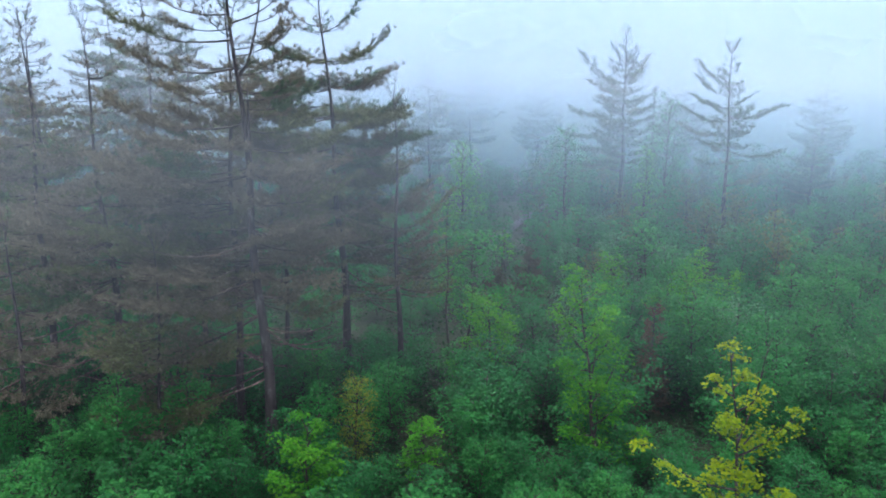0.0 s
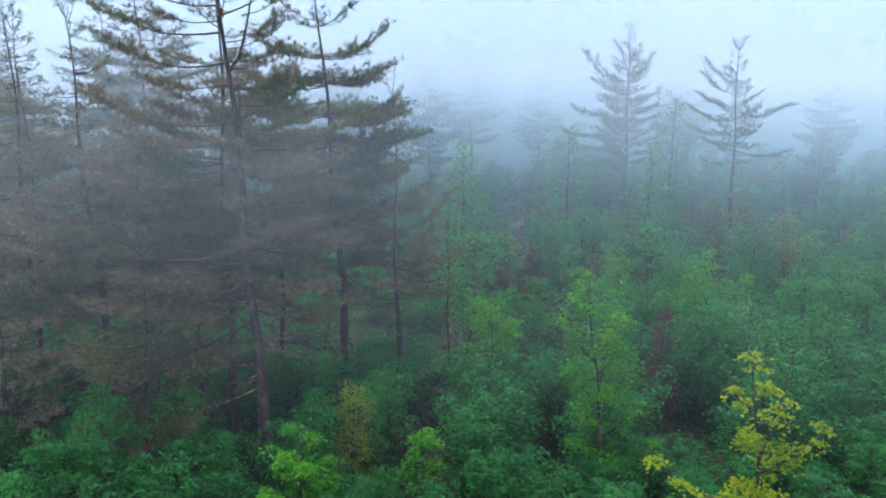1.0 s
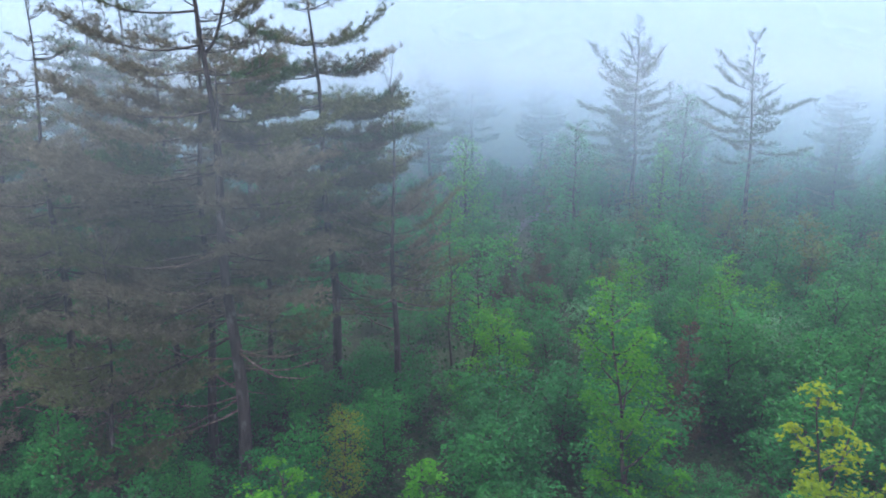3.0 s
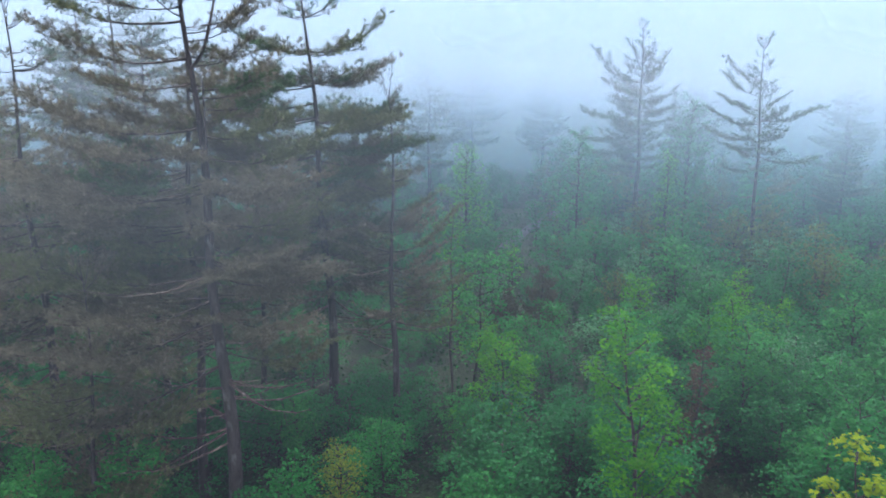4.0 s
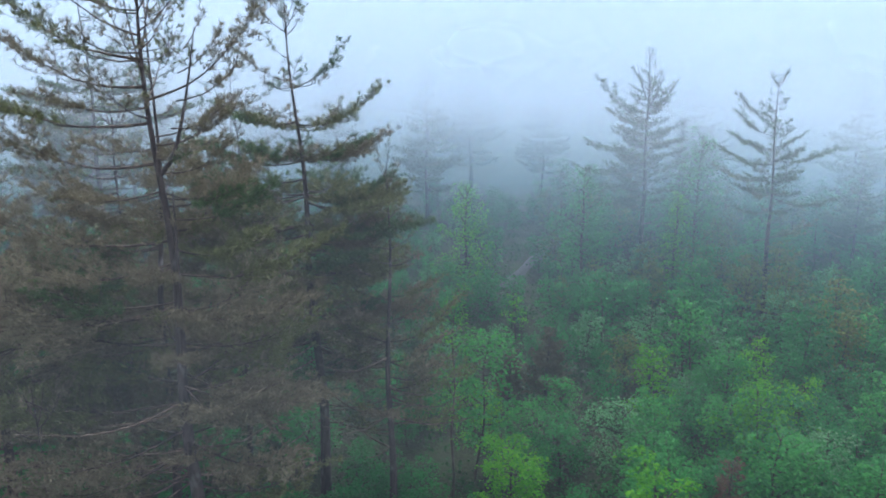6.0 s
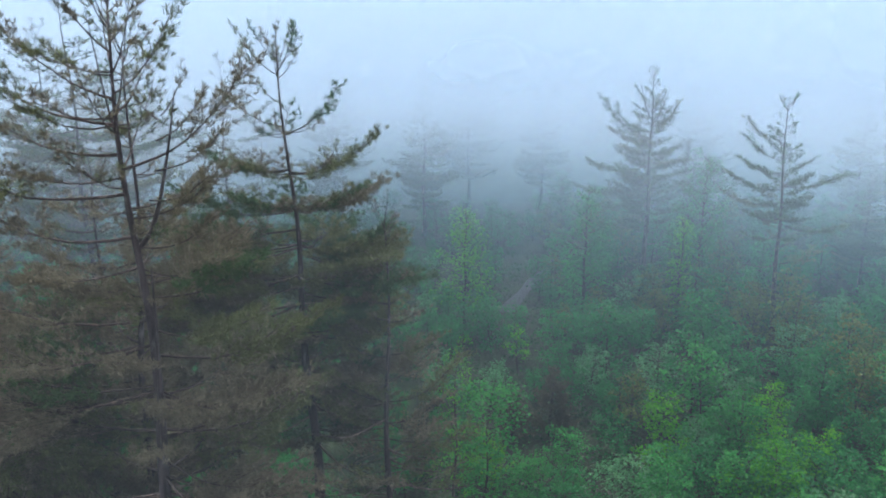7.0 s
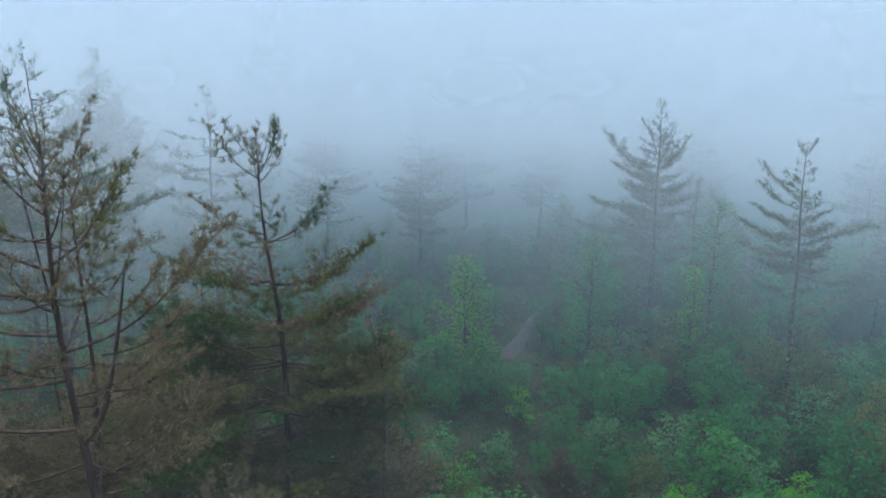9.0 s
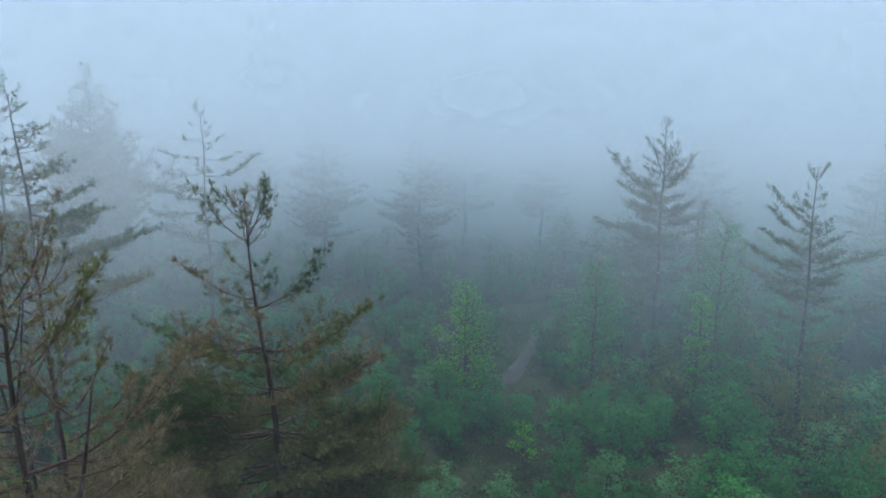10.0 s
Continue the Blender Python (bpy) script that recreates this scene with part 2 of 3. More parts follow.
# ---------------------------------------------------------------- mesh tools
class Geo:
    """Gathers vertices and triangles of one part."""

    def __init__(self):
        self.v, self.f, self.n = [], [], 0

    def add(self, v, f):
        self.v.append(np.asarray(v, float)); self.f.append(np.asarray(f, int) + self.n)
        self.n += len(v)

    def join(self, other):
        self.v += other.v
        self.f += [f + self.n for f in other.f]
        self.n += other.n

    def tube(self, pts, radii, sides=6):
        pts, radii = np.asarray(pts, float), np.asarray(radii, float)
        tan = np.gradient(pts, axis=0)
        tan /= np.linalg.norm(tan, axis=1, keepdims=True) + 1e-9
        ref = np.array([0.0, 0, 1]) if abs(tan[0, 2]) < 0.8 else np.array([1.0, 0, 0])
        a = np.cross(tan, ref); a /= np.linalg.norm(a, axis=1, keepdims=True) + 1e-9
        b = np.cross(tan, a)
        ang = np.linspace(0, 2 * np.pi, sides, endpoint=False)
        ring = pts[:, None] + radii[:, None, None] * (np.cos(ang)[None, :, None] * a[:, None] + np.sin(ang)[None, :, None] * b[:, None])
        v = np.concatenate([ring.reshape(-1, 3), pts[-1:]])
        i, j = np.meshgrid(np.arange(len(pts) - 1), np.arange(sides), indexing="ij")
        k = (j + 1) % sides
        p, q, r, s = i * sides + j, i * sides + k, (i + 1) * sides + k, (i + 1) * sides + j
        f = np.concatenate([np.stack([p, q, r], -1).reshape(-1, 3), np.stack([p, r, s], -1).reshape(-1, 3)])
        m = (len(pts) - 1) * sides
        cap = np.stack([m + np.arange(sides), m + (np.arange(sides) + 1) % sides, np.full(sides, len(v) - 1)], -1)
        self.add(v, np.concatenate([f, cap]))

    def mesh(self, name, mat):
        me = bpy.data.meshes.new(name)
        v, f = np.concatenate(self.v), np.concatenate(self.f)
        me.vertices.add(len(v)); me.vertices.foreach_set("co", v.astype(np.float32).ravel())
        me.loops.add(f.size); me.loops.foreach_set("vertex_index", f.astype(np.int32).ravel())
        me.polygons.add(len(f)); me.polygons.foreach_set("loop_start", np.arange(0, f.size, 3, dtype=np.int32))
        me.update(calc_edges=True)
        me.materials.append(mat)
        return me


def part(name, geo, mat, parent, label="", kind=""):
    ob = new(name, geo.mesh(name, mat))
    ob.parent = parent
    return tagged(ob, label, kind=kind)


def unit(a):
    return a / (np.linalg.norm(a, axis=-1, keepdims=True) + 1e-9)


def needles(geo, rng, pos, axis, count=7, length=0.15, width=0.012):
    """Bundles of needles: thin blades that fan out round each shoot."""
    n = len(pos)
    d = unit(axis[:, None] * 0.75 + rng.normal(0, 0.55, (n, count, 3)) + np.array([0, 0, 0.28]))
    ln = length * rng.uniform(0.65, 1.2, (n, count, 1))
    w = unit(np.cross(d, rng.normal(0, 1, (n, count, 3)))) * width
    base = pos[:, None] + rng.normal(0, 0.02, (n, count, 3))
    v = np.stack([base - w, base + w, base + d * ln], 2).reshape(-1, 3)
    geo.add(v, np.arange(len(v)).reshape(-1, 3))


LOBES = np.array([(0, 0), (0.30, 0.02), (0.52, 0.20), (0.30, 0.34), (0.48, 0.66), (0.20, 0.62), (0.0, 1.0),
                  (-0.20, 0.62), (-0.48, 0.66), (-0.30, 0.34), (-0.52, 0.20), (-0.30, 0.02)])


def leaves(geo, rng, pos, size, lobed=False, flat=0.32, droop=0.22):
    """Leaf blades, mostly face up, folded along the midrib; lobed for the nearest trees."""
    n = len(pos)
    nor = unit(np.array([0, 0, 1.0]) + rng.normal(0, flat, (n, 3)))
    out = unit(np.cross(nor, rng.normal(0, 1, (n, 3))))
    out = unit(out - np.array([0, 0, droop]))
    side = unit(np.cross(out, nor))
    nor = np.cross(side, out)
    s = size * rng.uniform(0.65, 1.25, (n, 1, 1))
    if lobed:
        uv, tri = LOBES, [(0, i, i + 1) for i in range(1, 11)]
    else:
        uv, tri = np.array([(0, 0), (0.42, 0.45), (0, 1.0), (-0.42, 0.45)]), [(0, 1, 2), (0, 2, 3)]
    v = pos[:, None] + s * (uv[None, :, :1] * side[:, None] + uv[None, :, 1:] * out[:, None] + 0.35 * np.abs(uv[None, :, :1]) * nor[:, None])
    f = np.asarray(tri)[None] + (np.arange(n) * len(uv))[:, None, None]
    geo.add(v.reshape(-1, 3), f.reshape(-1, 3))


def limb_line(z0, foot, az, length, rise, up, wob, rng, steps=9):
    """A limb: leaves the trunk at a rise, sags and turns up at its end."""
    s = np.linspace(0, 1, steps)
    a, e = radians(az), radians(rise)
    turn = a + np.cumsum(rng.normal(0, wob, steps)) * s
    d = np.stack([np.cos(turn), np.sin(turn)], -1) * (np.cos(e) * length / (steps - 1))
    xy = np.concatenate([[(0, 0)], np.cumsum(d[:-1], 0)])
    z = z0 + length * (np.sin(e) * s - 0.10 * np.sin(np.pi * s) + up * s ** 2.6) + rng.normal(0, 0.012 * length, steps) * s
    return np.concatenate([xy + foot, z[:, None]], 1)


def spray(wood, green, rng, line, length, start, fan, step, dens, count, nlen, width):
    """Side shoots in a flat fan along a limb, each lined with needle bundles."""
    seg = np.linspace(0, 1, len(line))
    s, k = start, rng.integers(0, 2)
    pos, axis = [], []
    while s < 1.0:
        p, q, o = (np.array([np.interp(min(1, max(0, s + e)), seg, line[:, i]) for i in range(3)]) for e in (0, 0.06, -0.06))
        t = unit(q - o)
        turn = radians(rng.uniform(28, 70)) * (1 if k % 2 else -1)
        if s > 0.94:
            turn *= 0.35
        c, sn = math.cos(turn), math.sin(turn)
        d = unit(np.array([t[0] * c - t[1] * sn, t[0] * sn + t[1] * c, 0.6 * t[2] + rng.normal(0.06, 0.09)]))
        ln = fan * length * (0.35 + 0.9 * (1 - s)) * rng.uniform(0.6, 1.2) + min(0.36, 0.08 + 0.13 * length)
        m = max(3, int(ln / 0.085 * dens))
        u = rng.uniform(0.15, 1.05, m)[:, None]
        pts = p + d * ln * u + np.array([0, 0, 0.10 * ln]) * u ** 2 + rng.normal(0, 1, (m, 3)) * np.array([0.10, 0.10, 0.045]) * min(1, 0.4 + 0.5 * ln)
        pos.append(pts); axis.append(np.repeat(d[None], m, 0))
        wood.tube([p, p + d * ln * 0.5 + (0, 0, 0.02 * ln), p + d * ln * 0.95 + (0, 0, 0.09 * ln)], [0.009, 0.007, 0.003], 3)
        s += step * rng.uniform(0.65, 1.35) / length
        k += 1
    if pos:
        needles(green, rng, np.concatenate(pos), np.concatenate(axis), count, nlen, width)


def trunk_at(path, z):
    return np.array([np.interp(z, path[:, 2], path[:, i]) for i in range(2)])


def pine(label, base, height, r0, top=(0, 0), crown=5.0, first_dead=3.2, reach=4.0, grow=0.30, tier=1.0, per=(3, 6), keep=0.9,
         hue=None, seed=1, own=(), dead=14, rise=(2, 12), dens=1.0, count=5, nlen=0.165, width=0.0140, step=0.12, leaders=(), fan=0.36, start=0.25, spread=None, auto_top=99.0, lift=30, bare_top=0.0, group="", whole=False, tufted=1.0):
    """A white pine: tapered trunk, dead lower limbs, live limbs in tiers, needles in flat sprays."""
    rng = np.random.default_rng(seed)
    root = tagged(new("pine_tree"), label, "pine tree", group)
    root.location = base
    zz = np.linspace(-0.3, height, 22)
    u = np.clip(zz / height, 0, 1)
    path = np.stack([top[0] * u ** 1.3 + 0.07 * np.sin(zz * 0.8 + seed), top[1] * u ** 1.3 + 0.07 * np.cos(zz * 0.7 + seed), zz], 1)
    g = Geo()
    rad = r0 * (1 - 0.93 * u ** 0.9) + r0 * 0.35 * np.exp(-np.clip(zz, 0, 9) * 2.2)
    g.tube(path, rad, 10)
    for z_a, z_b, dx, dy, r, bend in leaders:       # second stems that part from the trunk
        h = np.linspace(0, 1, 9)
        a0 = trunk_at(path, z_a)
        g.tube(np.stack([a0[0] + dx * h ** bend, a0[1] + dy * h ** bend, z_a + (z_b - z_a) * h], 1), r * (1 - 0.8 * h), 7)
    part("trunk", g, BARK_PINE, root, "furrowed grey-brown pine trunk with paler patches")
    for i in range(dead):
        z = rng.uniform(first_dead, crown + 2.5)
        ln = rng.uniform(1.0, 3.8)
        w = Geo()
        line = limb_line(z, trunk_at(path, z), rng.choice([0, 180]) + rng.uniform(-55, 60), ln, rng.uniform(-8, 14), rng.uniform(-0.05, 0.10), 0.07, rng, 7)
        w.tube(line, np.linspace(0.030, 0.006, 7) * (0.7 + 0.2 * ln), 5)
        for s in (2, 3, 4, 5):
            t = line[s] + rng.normal(0, 0.28, 3) * ln * 0.4
            w.tube([line[s], (line[s] + t) / 2, t], [0.009, 0.007, 0.003], 3)
        part("dead_limb", w, DEAD_WOOD, root, "bare dead limb")
    limbs = list(own)
    z = crown
    while z < min(auto_top, height - 0.5):
        for j in range(rng.integers(*(per((z - crown) / (height - crown)) if callable(per) else per))):
            if rng.random() > keep:
                continue
            h = (z - crown) / (height - crown)
            ln = min(reach, 0.55 + grow * (height - z)) * rng.uniform(0.62, 1.12) * min(1, 0.55 + 1.8 * h)
            az = rng.uniform(0, 360)
            if spread:
                ln *= spread(az)
            limbs.append((z + rng.normal(0, 0.09), az, ln, rng.uniform(*rise) + lift * max(0, h - 0.6) + (14 if h > 0.9 else 0), rng.uniform(-0.04, 0.05)))
        z += tier * rng.uniform(0.8, 1.2) * (1 - 0.35 * (z - crown) / (height - crown))
    for k in range(5):                         # the candelabra of young shoots at the tip
        limbs.append((height - 0.5 + 0.08 * k, 72 * k + rng.uniform(-25, 25), rng.uniform(0.6, 1.15), rng.uniform(48, 72), 0.1))
    if whole:                                  # far off: the limbs in one piece, the needles in another
        all_wood, crowns = Geo(), {}
    for z, az, ln, e, up, *foot in limbs:
        z = min(z, height - 0.05)
        line = limb_line(z, trunk_at(path, z) + (foot[0] if foot else 0), az, ln, e, up, 0.07, rng)
        wood, green = Geo(), Geo()
        high = float(np.clip((z - crown) / (height - crown) / 0.3 - 1.67, 0, 1)) * tufted       # towards the top the needles sit in tufts at the limbs' ends
        wood.tube(line, np.linspace(min(0.042, 0.009 + 0.008 * ln), 0.006, len(line)), 5)
        if ln < 1.25:                          # a young shoot: needles all round its outer part
            m = int(ln / 0.075 * dens * (1 - 0.35 * high))
            s = rng.uniform(0.5, 1.04, m) ** 0.7
            at = np.stack([np.interp(s, np.linspace(0, 1, len(line)), line[:, i]) for i in range(3)], 1)
            needles(green, rng, at + rng.normal(0, 0.06, at.shape), np.repeat(unit(line[-1] - line[3])[None], m, 0), count - 1, nlen * 0.85, width * 0.75)
        else:
            spray(wood, green, rng, line, ln, start + 0.22 * high + bare_top * np.clip((z - crown) / (height - crown), 0, 1) if ln > 1.6 else 0.3 + 0.2 * high, fan * (1 - 0.3 * high), step * (1 + 0.9 * high), dens * (1 - 0.45 * high), count, nlen, width)
        h = rng.random()
        zone = (z - crown) / max(1, height - crown)
        mat = (hue or (lambda q, w: NEEDLE_GREEN))(zone, h)
        if whole:
            all_wood.join(wood)
            if green.n:
                crowns.setdefault(mat, Geo()).join(green)
            continue
        limb = part("limb", wood, BARK_LIMB, root)
        if green.n:
            part("needle_spray", green, mat, limb, kind="stuff")
    if whole:
        part("limbs", all_wood, BARK_LIMB, root)
        for mat, geo in crowns.items():
            part("crown", geo, mat, root, kind="stuff")
    return root


def broadleaf(kind, label, base, height, r0, reach, leaf, mat, seed=1, top=(0, 0), per_tip=14, limbs=14, low=0.15, lobed=False,
              rise=(25, 60), bare_tip=0.0, pad=0.28, own=(), split=True, category="broadleaf tree", group="", shape=0.9, gaps=0.0):
    """A young broad-leaved tree: leaning stem, rising limbs, twigs that end in flat pads of leaves."""
    rng = np.random.default_rng(seed)
    root = tagged(new(kind), label, category, group)
    root.location = base
    zz = np.linspace(-0.15, height, 14)
    u = np.clip(zz / height, 0, 1)
    path = np.stack([top[0] * u + 0.06 * np.sin(zz * 1.7 + seed), top[1] * u + 0.06 * np.cos(zz * 1.4 + seed), zz], 1)
    stem, all_wood, all_leaf = Geo(), Geo(), Geo()
    stem.tube(path, r0 * (1 - 0.92 * u) + 0.004, 8)
    part("trunk", stem, BARK_DARK, root, "slim dark stem")
    todo = list(own)
    for i in range(limbs):
        h = low + (0.97 - low) * (i + rng.uniform(0, 1)) / limbs
        prof = math.sin(math.pi * min(1, 0.22 + 0.78 * (1 - (1 - h) * 1.0) ** shape)) if h > 0.3 else 0.75 + 0.25 * h / 0.3
        ln = max(0.35, reach * (0.35 + 0.75 * max(0, prof)) * rng.uniform(0.65, 1.15))
        todo.append((h * height, 137.5 * i + rng.uniform(-30, 30), ln, rng.uniform(*rise), rng.uniform(-0.05, 0.12)))
    for z, az, ln, e, up, *bare in todo:
        line = limb_line(z, trunk_at(path, z), az, ln, e, up, 0.14, rng, 7)
        if bare:
            g = Geo()
            g.tube(line, np.linspace(0.03, 0.004, 7), 5)
            for s in (3, 4, 5):
                g.tube([line[s], line[s] + (0.05, 0, 0.2), line[s] + (bare[0] * 0.12, 0.02, 0.5)], [0.010, 0.008, 0.003], 4)
            part("bare_stem", g, BARK_DARK, root, "leafless dark side stem")
            continue
        wood = Geo() if split else all_wood
        leafage = Geo() if split else all_leaf
        wood.tube(line, np.linspace(min(0.05, r0 * 0.45), 0.004, 7), 5)
        tips = []
        for s in np.arange(0.30, 1.01, (0.30 if split else 0.44) / max(ln, 0.6)):
            p = np.array([np.interp(s, np.linspace(0, 1, 7), line[:, k]) for k in range(3)])
            for side in (-1, 1):
                a = radians(az) + side * rng.uniform(0.4, 1.3)
                q = p + np.array([math.cos(a), math.sin(a), rng.uniform(-0.05, 0.5)]) * rng.uniform(0.15, 0.42) * (0.5 + 0.3 * ln) * (1.25 - 0.6 * s)
                if split:
                    wood.tube([p, (p + q) / 2 + (0, 0, 0.02), q], [0.007, 0.005, 0.002], 3)
                if rng.random() > gaps:
                    tips.append(q)
        tips.append(line[-1])
        tips = np.array(tips)
        off = rng.normal(0, 1, (len(tips) * per_tip, 3)) * np.array([pad, pad, pad * 0.30]) * rng.uniform(0.7, 1.1)
        off[:, 2] -= 1.3 * (off[:, 0] ** 2 + off[:, 1] ** 2)          # each pad is a small dome
        pos = np.repeat(tips, per_tip, 0) + off
        leaves(leafage, rng, pos, leaf, lobed)
        if split:
            lim = part("limb", wood, BARK_DARK, root)
            part("leaf_spray", leafage, mat, lim, kind="stuff")
    if not split:
        part("branches", all_wood, BARK_DARK, root)
        part("crown", all_leaf, mat, root, kind="stuff")
    return root


def spire(label, base, height, reach, mat, seed=1, dens=1.0, bare=0.0, group="", r0=0.07):
    """A narrow young conifer: short sprays all the way up, thin towards the tip."""
    rng = np.random.default_rng(seed)
    root = tagged(new("cedar_tree"), label, "conifer", group)
    root.location = base
    zz = np.linspace(-0.15, height, 12)
    u = np.clip(zz / height, 0, 1)
    path = np.stack([0.05 * np.sin(zz + seed), 0.05 * np.cos(zz * 1.2), zz], 1)
    g, wood, green = Geo(), Geo(), Geo()
    g.tube(path, r0 * (1 - 0.9 * u) + 0.004, 7)
    part("trunk", g, BARK_PINE, root, "thin grey trunk")
    z = 0.3
    while z < height - 0.05:
        ln = reach * (1 - z / height) ** 0.8 * rng.uniform(0.5, 1.15) + 0.12
        line = limb_line(z, trunk_at(path, z), rng.uniform(0, 360), ln, rng.uniform(-8, 35), 0.1, 0.1, rng, 6)
        wood.tube(line, np.linspace(0.014, 0.003, 6), 4)
        if rng.random() > bare:
            spray(wood, green, rng, line, max(ln, 0.3), 0.15, 0.32, 0.11, dens, 7, 0.11, 0.011)
        z += rng.uniform(0.03, 0.09) * (height / 5)
    part("branches", wood, BARK_LIMB, root)
    part("foliage", green, mat, root, kind="stuff")
    return root


# ---------------------------------------------------------------- ground and track
def lie(x, y):
    """Height of the forest floor: gentle swells, flat along the track."""
    h = 0.35 * noise.noise((x * 0.05, y * 0.05, 3.1)) + 0.12 * noise.noise((x * 0.21, y * 0.21, 8.3))
    return h * min(1, abs(x - track_x(y)) / 6)


def track_x(y):
    return 6.7 + 0.39 * (y - 68) + 0.0035 * (y - 68) ** 2 if y > 40 else -1.3 + 0.1 * (y - 40)


def build_ground():
    ax = np.unique(np.concatenate([np.linspace(-60, 60, 97), np.linspace(-1500, 1500, 31)]))
    ay = np.unique(np.concatenate([np.linspace(-10, 125, 109), np.linspace(-300, 2500, 29)]))
    g = Geo()
    v = np.array([(x, y, lie(x, y)) for y in ay for x in ax])
    i, j = np.meshgrid(np.arange(len(ay) - 1), np.arange(len(ax) - 1), indexing="ij")
    a = (i * len(ax) + j).ravel()
    b, c, d = a + 1, a + 1 + len(ax), a + len(ax)
    g.add(v, np.concatenate([np.stack([a, b, c], 1), np.stack([a, c, d], 1)]))
    me = g.mesh("ground", GROUND)
    me.shade_smooth()
    tagged(new("ground", me), "dark forest floor of moss and leaf litter", "ground", kind="structure")


def build_track():
    g = Geo()
    rows = []
    for y in np.linspace(62.5, 79, 24):
        x, w = track_x(y), 0.55 + 0.10 * math.sin(y * 0.9)
        rows += [(x - w, y, 0.0), (x - w * 0.6, y, 0.06), (x, y, 0.04), (x + w * 0.6, y, 0.06), (x + w, y, 0.0)]
    n = len(rows) // 5
    f = []
    for i in range(n - 1):
        for j in range(4):
            a = i * 5 + j
            f += [(a, a + 1, a + 6), (a, a + 6, a + 5)]
    g.add(rows, f)
    tagged(new("track", g.mesh("track", GRAVEL)), "pale damp gravel track between the trees", "track", kind="structure")


build_ground()
build_track()


# ---------------------------------------------------------------- mist
def mist_veil(i):
    """One thin veil of mist, a see-through sheet standing in for haze, slanting up and away, gently folded."""
    y0 = 6 + MIST_STEP * i
    ax, az = np.linspace(-170, 170, 35), np.linspace(-1.0, (13.6 if i == -2 else 14.5) if i < 0 else 60, 16)
    v = np.array([(x, y0 + MIST_LEAN * z + 0.4 * noise.noise((x * 0.05, z * 0.06, i * 1.7)), z) for z in az for x in ax])
    a_, b_ = np.meshgrid(np.arange(15), np.arange(34), indexing="ij")
    a = (a_ * 35 + b_).ravel()
    g = Geo()
    g.add(v, np.concatenate([np.stack([a, a + 1, a + 36], 1), np.stack([a, a + 36, a + 35], 1)]))
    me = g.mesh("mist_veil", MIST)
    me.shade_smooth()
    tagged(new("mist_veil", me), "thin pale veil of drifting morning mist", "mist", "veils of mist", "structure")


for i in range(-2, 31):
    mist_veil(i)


# ---------------------------------------------------------------- the pines
def hue_old(zone, h):
    return NEEDLE_BROWN if h > 0.38 else (NEEDLE_OLIVE if h > 0.12 else NEEDLE_GREEN)


def hue_mixed(zone, h):
    if zone > 0.45:
        return NEEDLE_GREEN if h < 0.35 else (NEEDLE_OLIVE if h < 0.75 else NEEDLE_BROWN)
    return NEEDLE_OLIVE if h < 0.45 else (NEEDLE_GREEN if h < 0.62 else NEEDLE_BROWN)


def hue_thin(zone, h):
    return NEEDLE_BROWN if h < 0.55 else NEEDLE_OLIVE


def hue_green(zone, h):
    return NEEDLE_GREEN if h < 0.8 else NEEDLE_OLIVE


def leftward(az):
    if 235 < az < 310:
        return 0.35
    if az < 50 or az > 310:
        return 0.6
    return 1.2 if 120 < az < 235 else 0.8


def short_right(az):
    if 240 < az < 300:
        return 0.45
    return 0.9 if az < 50 or az > 310 else 1.0


# the tall forked pine with long limbs: dome of rising shoots, long arms, lower boughs to both sides
FORKED_TOP = [(15.4, 2, 3.2, 34, 0.08), (14.6, 20, 1.7, 22, 0.08), (16.8, 180, 2.7, 34, 0.06), (16.3, 186, 3.4, 24, 0.06),
              (15.7, 176, 3.4, 16, 0.06), (14.9, 190, 3.8, 10, 0.06), (14.0, 172, 4.0, 8, 0.05), (16.9, 12, 1.7, 48, 0.1), (17.4, 120, 1.6, 50, 0.1),
              (17.3, 320, 1.5, 52, 0.1), (17.7, 190, 1.6, 52, 0.1), (17.9, 40, 1.4, 58, 0.1), (18.1, 250, 1.2, 58, 0.1), (18.2, 150, 1.2, 62, 0.1), (16.5, 80, 2.0, 40, 0.1),
              (16.1, 265, 1.6, 42, 0.1), (15.4, 100, 2.6, 28, 0.1), (15.0, 250, 1.7, 30, 0.1)]
FORKED_SIDE = [(16.0, 10, 1.3, 40, 0.1, (0.8, -0.1)), (16.4, 180, 1.1, 50, 0.1, (0.9, -0.1)), (16.5, 60, 1.1, 52, 0.1, (0.95, -0.1)), (15.4, 0, 1.6, 26, 0.1, (0.7, -0.1)),
               (14.8, 340, 1.6, 18, 0.1, (0.5, -0.1))]
FORKED_LOW = [(5.6, 186, 5.6, -14, 0.02), (3.6, 200, 5.2, -10, 0.0), (8.2, 176, 5.4, 3, 0.04), (10.6, 190, 4.8, 2, 0.05), (12.2, 172, 4.4, 6, 0.05), (7.0, 215, 4.6, -4, 0.05),
              (14.4, 5, 1.9, 22, 0.06), (13.8, 345, 1.8, 16, 0.06), (13.0, 60, 2.6, 10, 0.06), (12.4, 85, 3.2, 8, 0.06), (13.2, 352, 2.0, 14, 0.06), (12.7, 30, 2.3, 10, 0.06), (12.0, 340, 2.5, 8, 0.06), (11.4, 14, 3.3, 6, 0.06), (10.5, 350, 3.0, 4, 0.05), (9.7, 25, 3.3, 1, 0.05),
              (9.0, 335, 2.7, -1, 0.05), (8.2, 8, 3.2, -3, 0.05), (7.2, 345, 2.8, -5, 0.03), (6.0, 20, 3.0, -7, 0.02)]
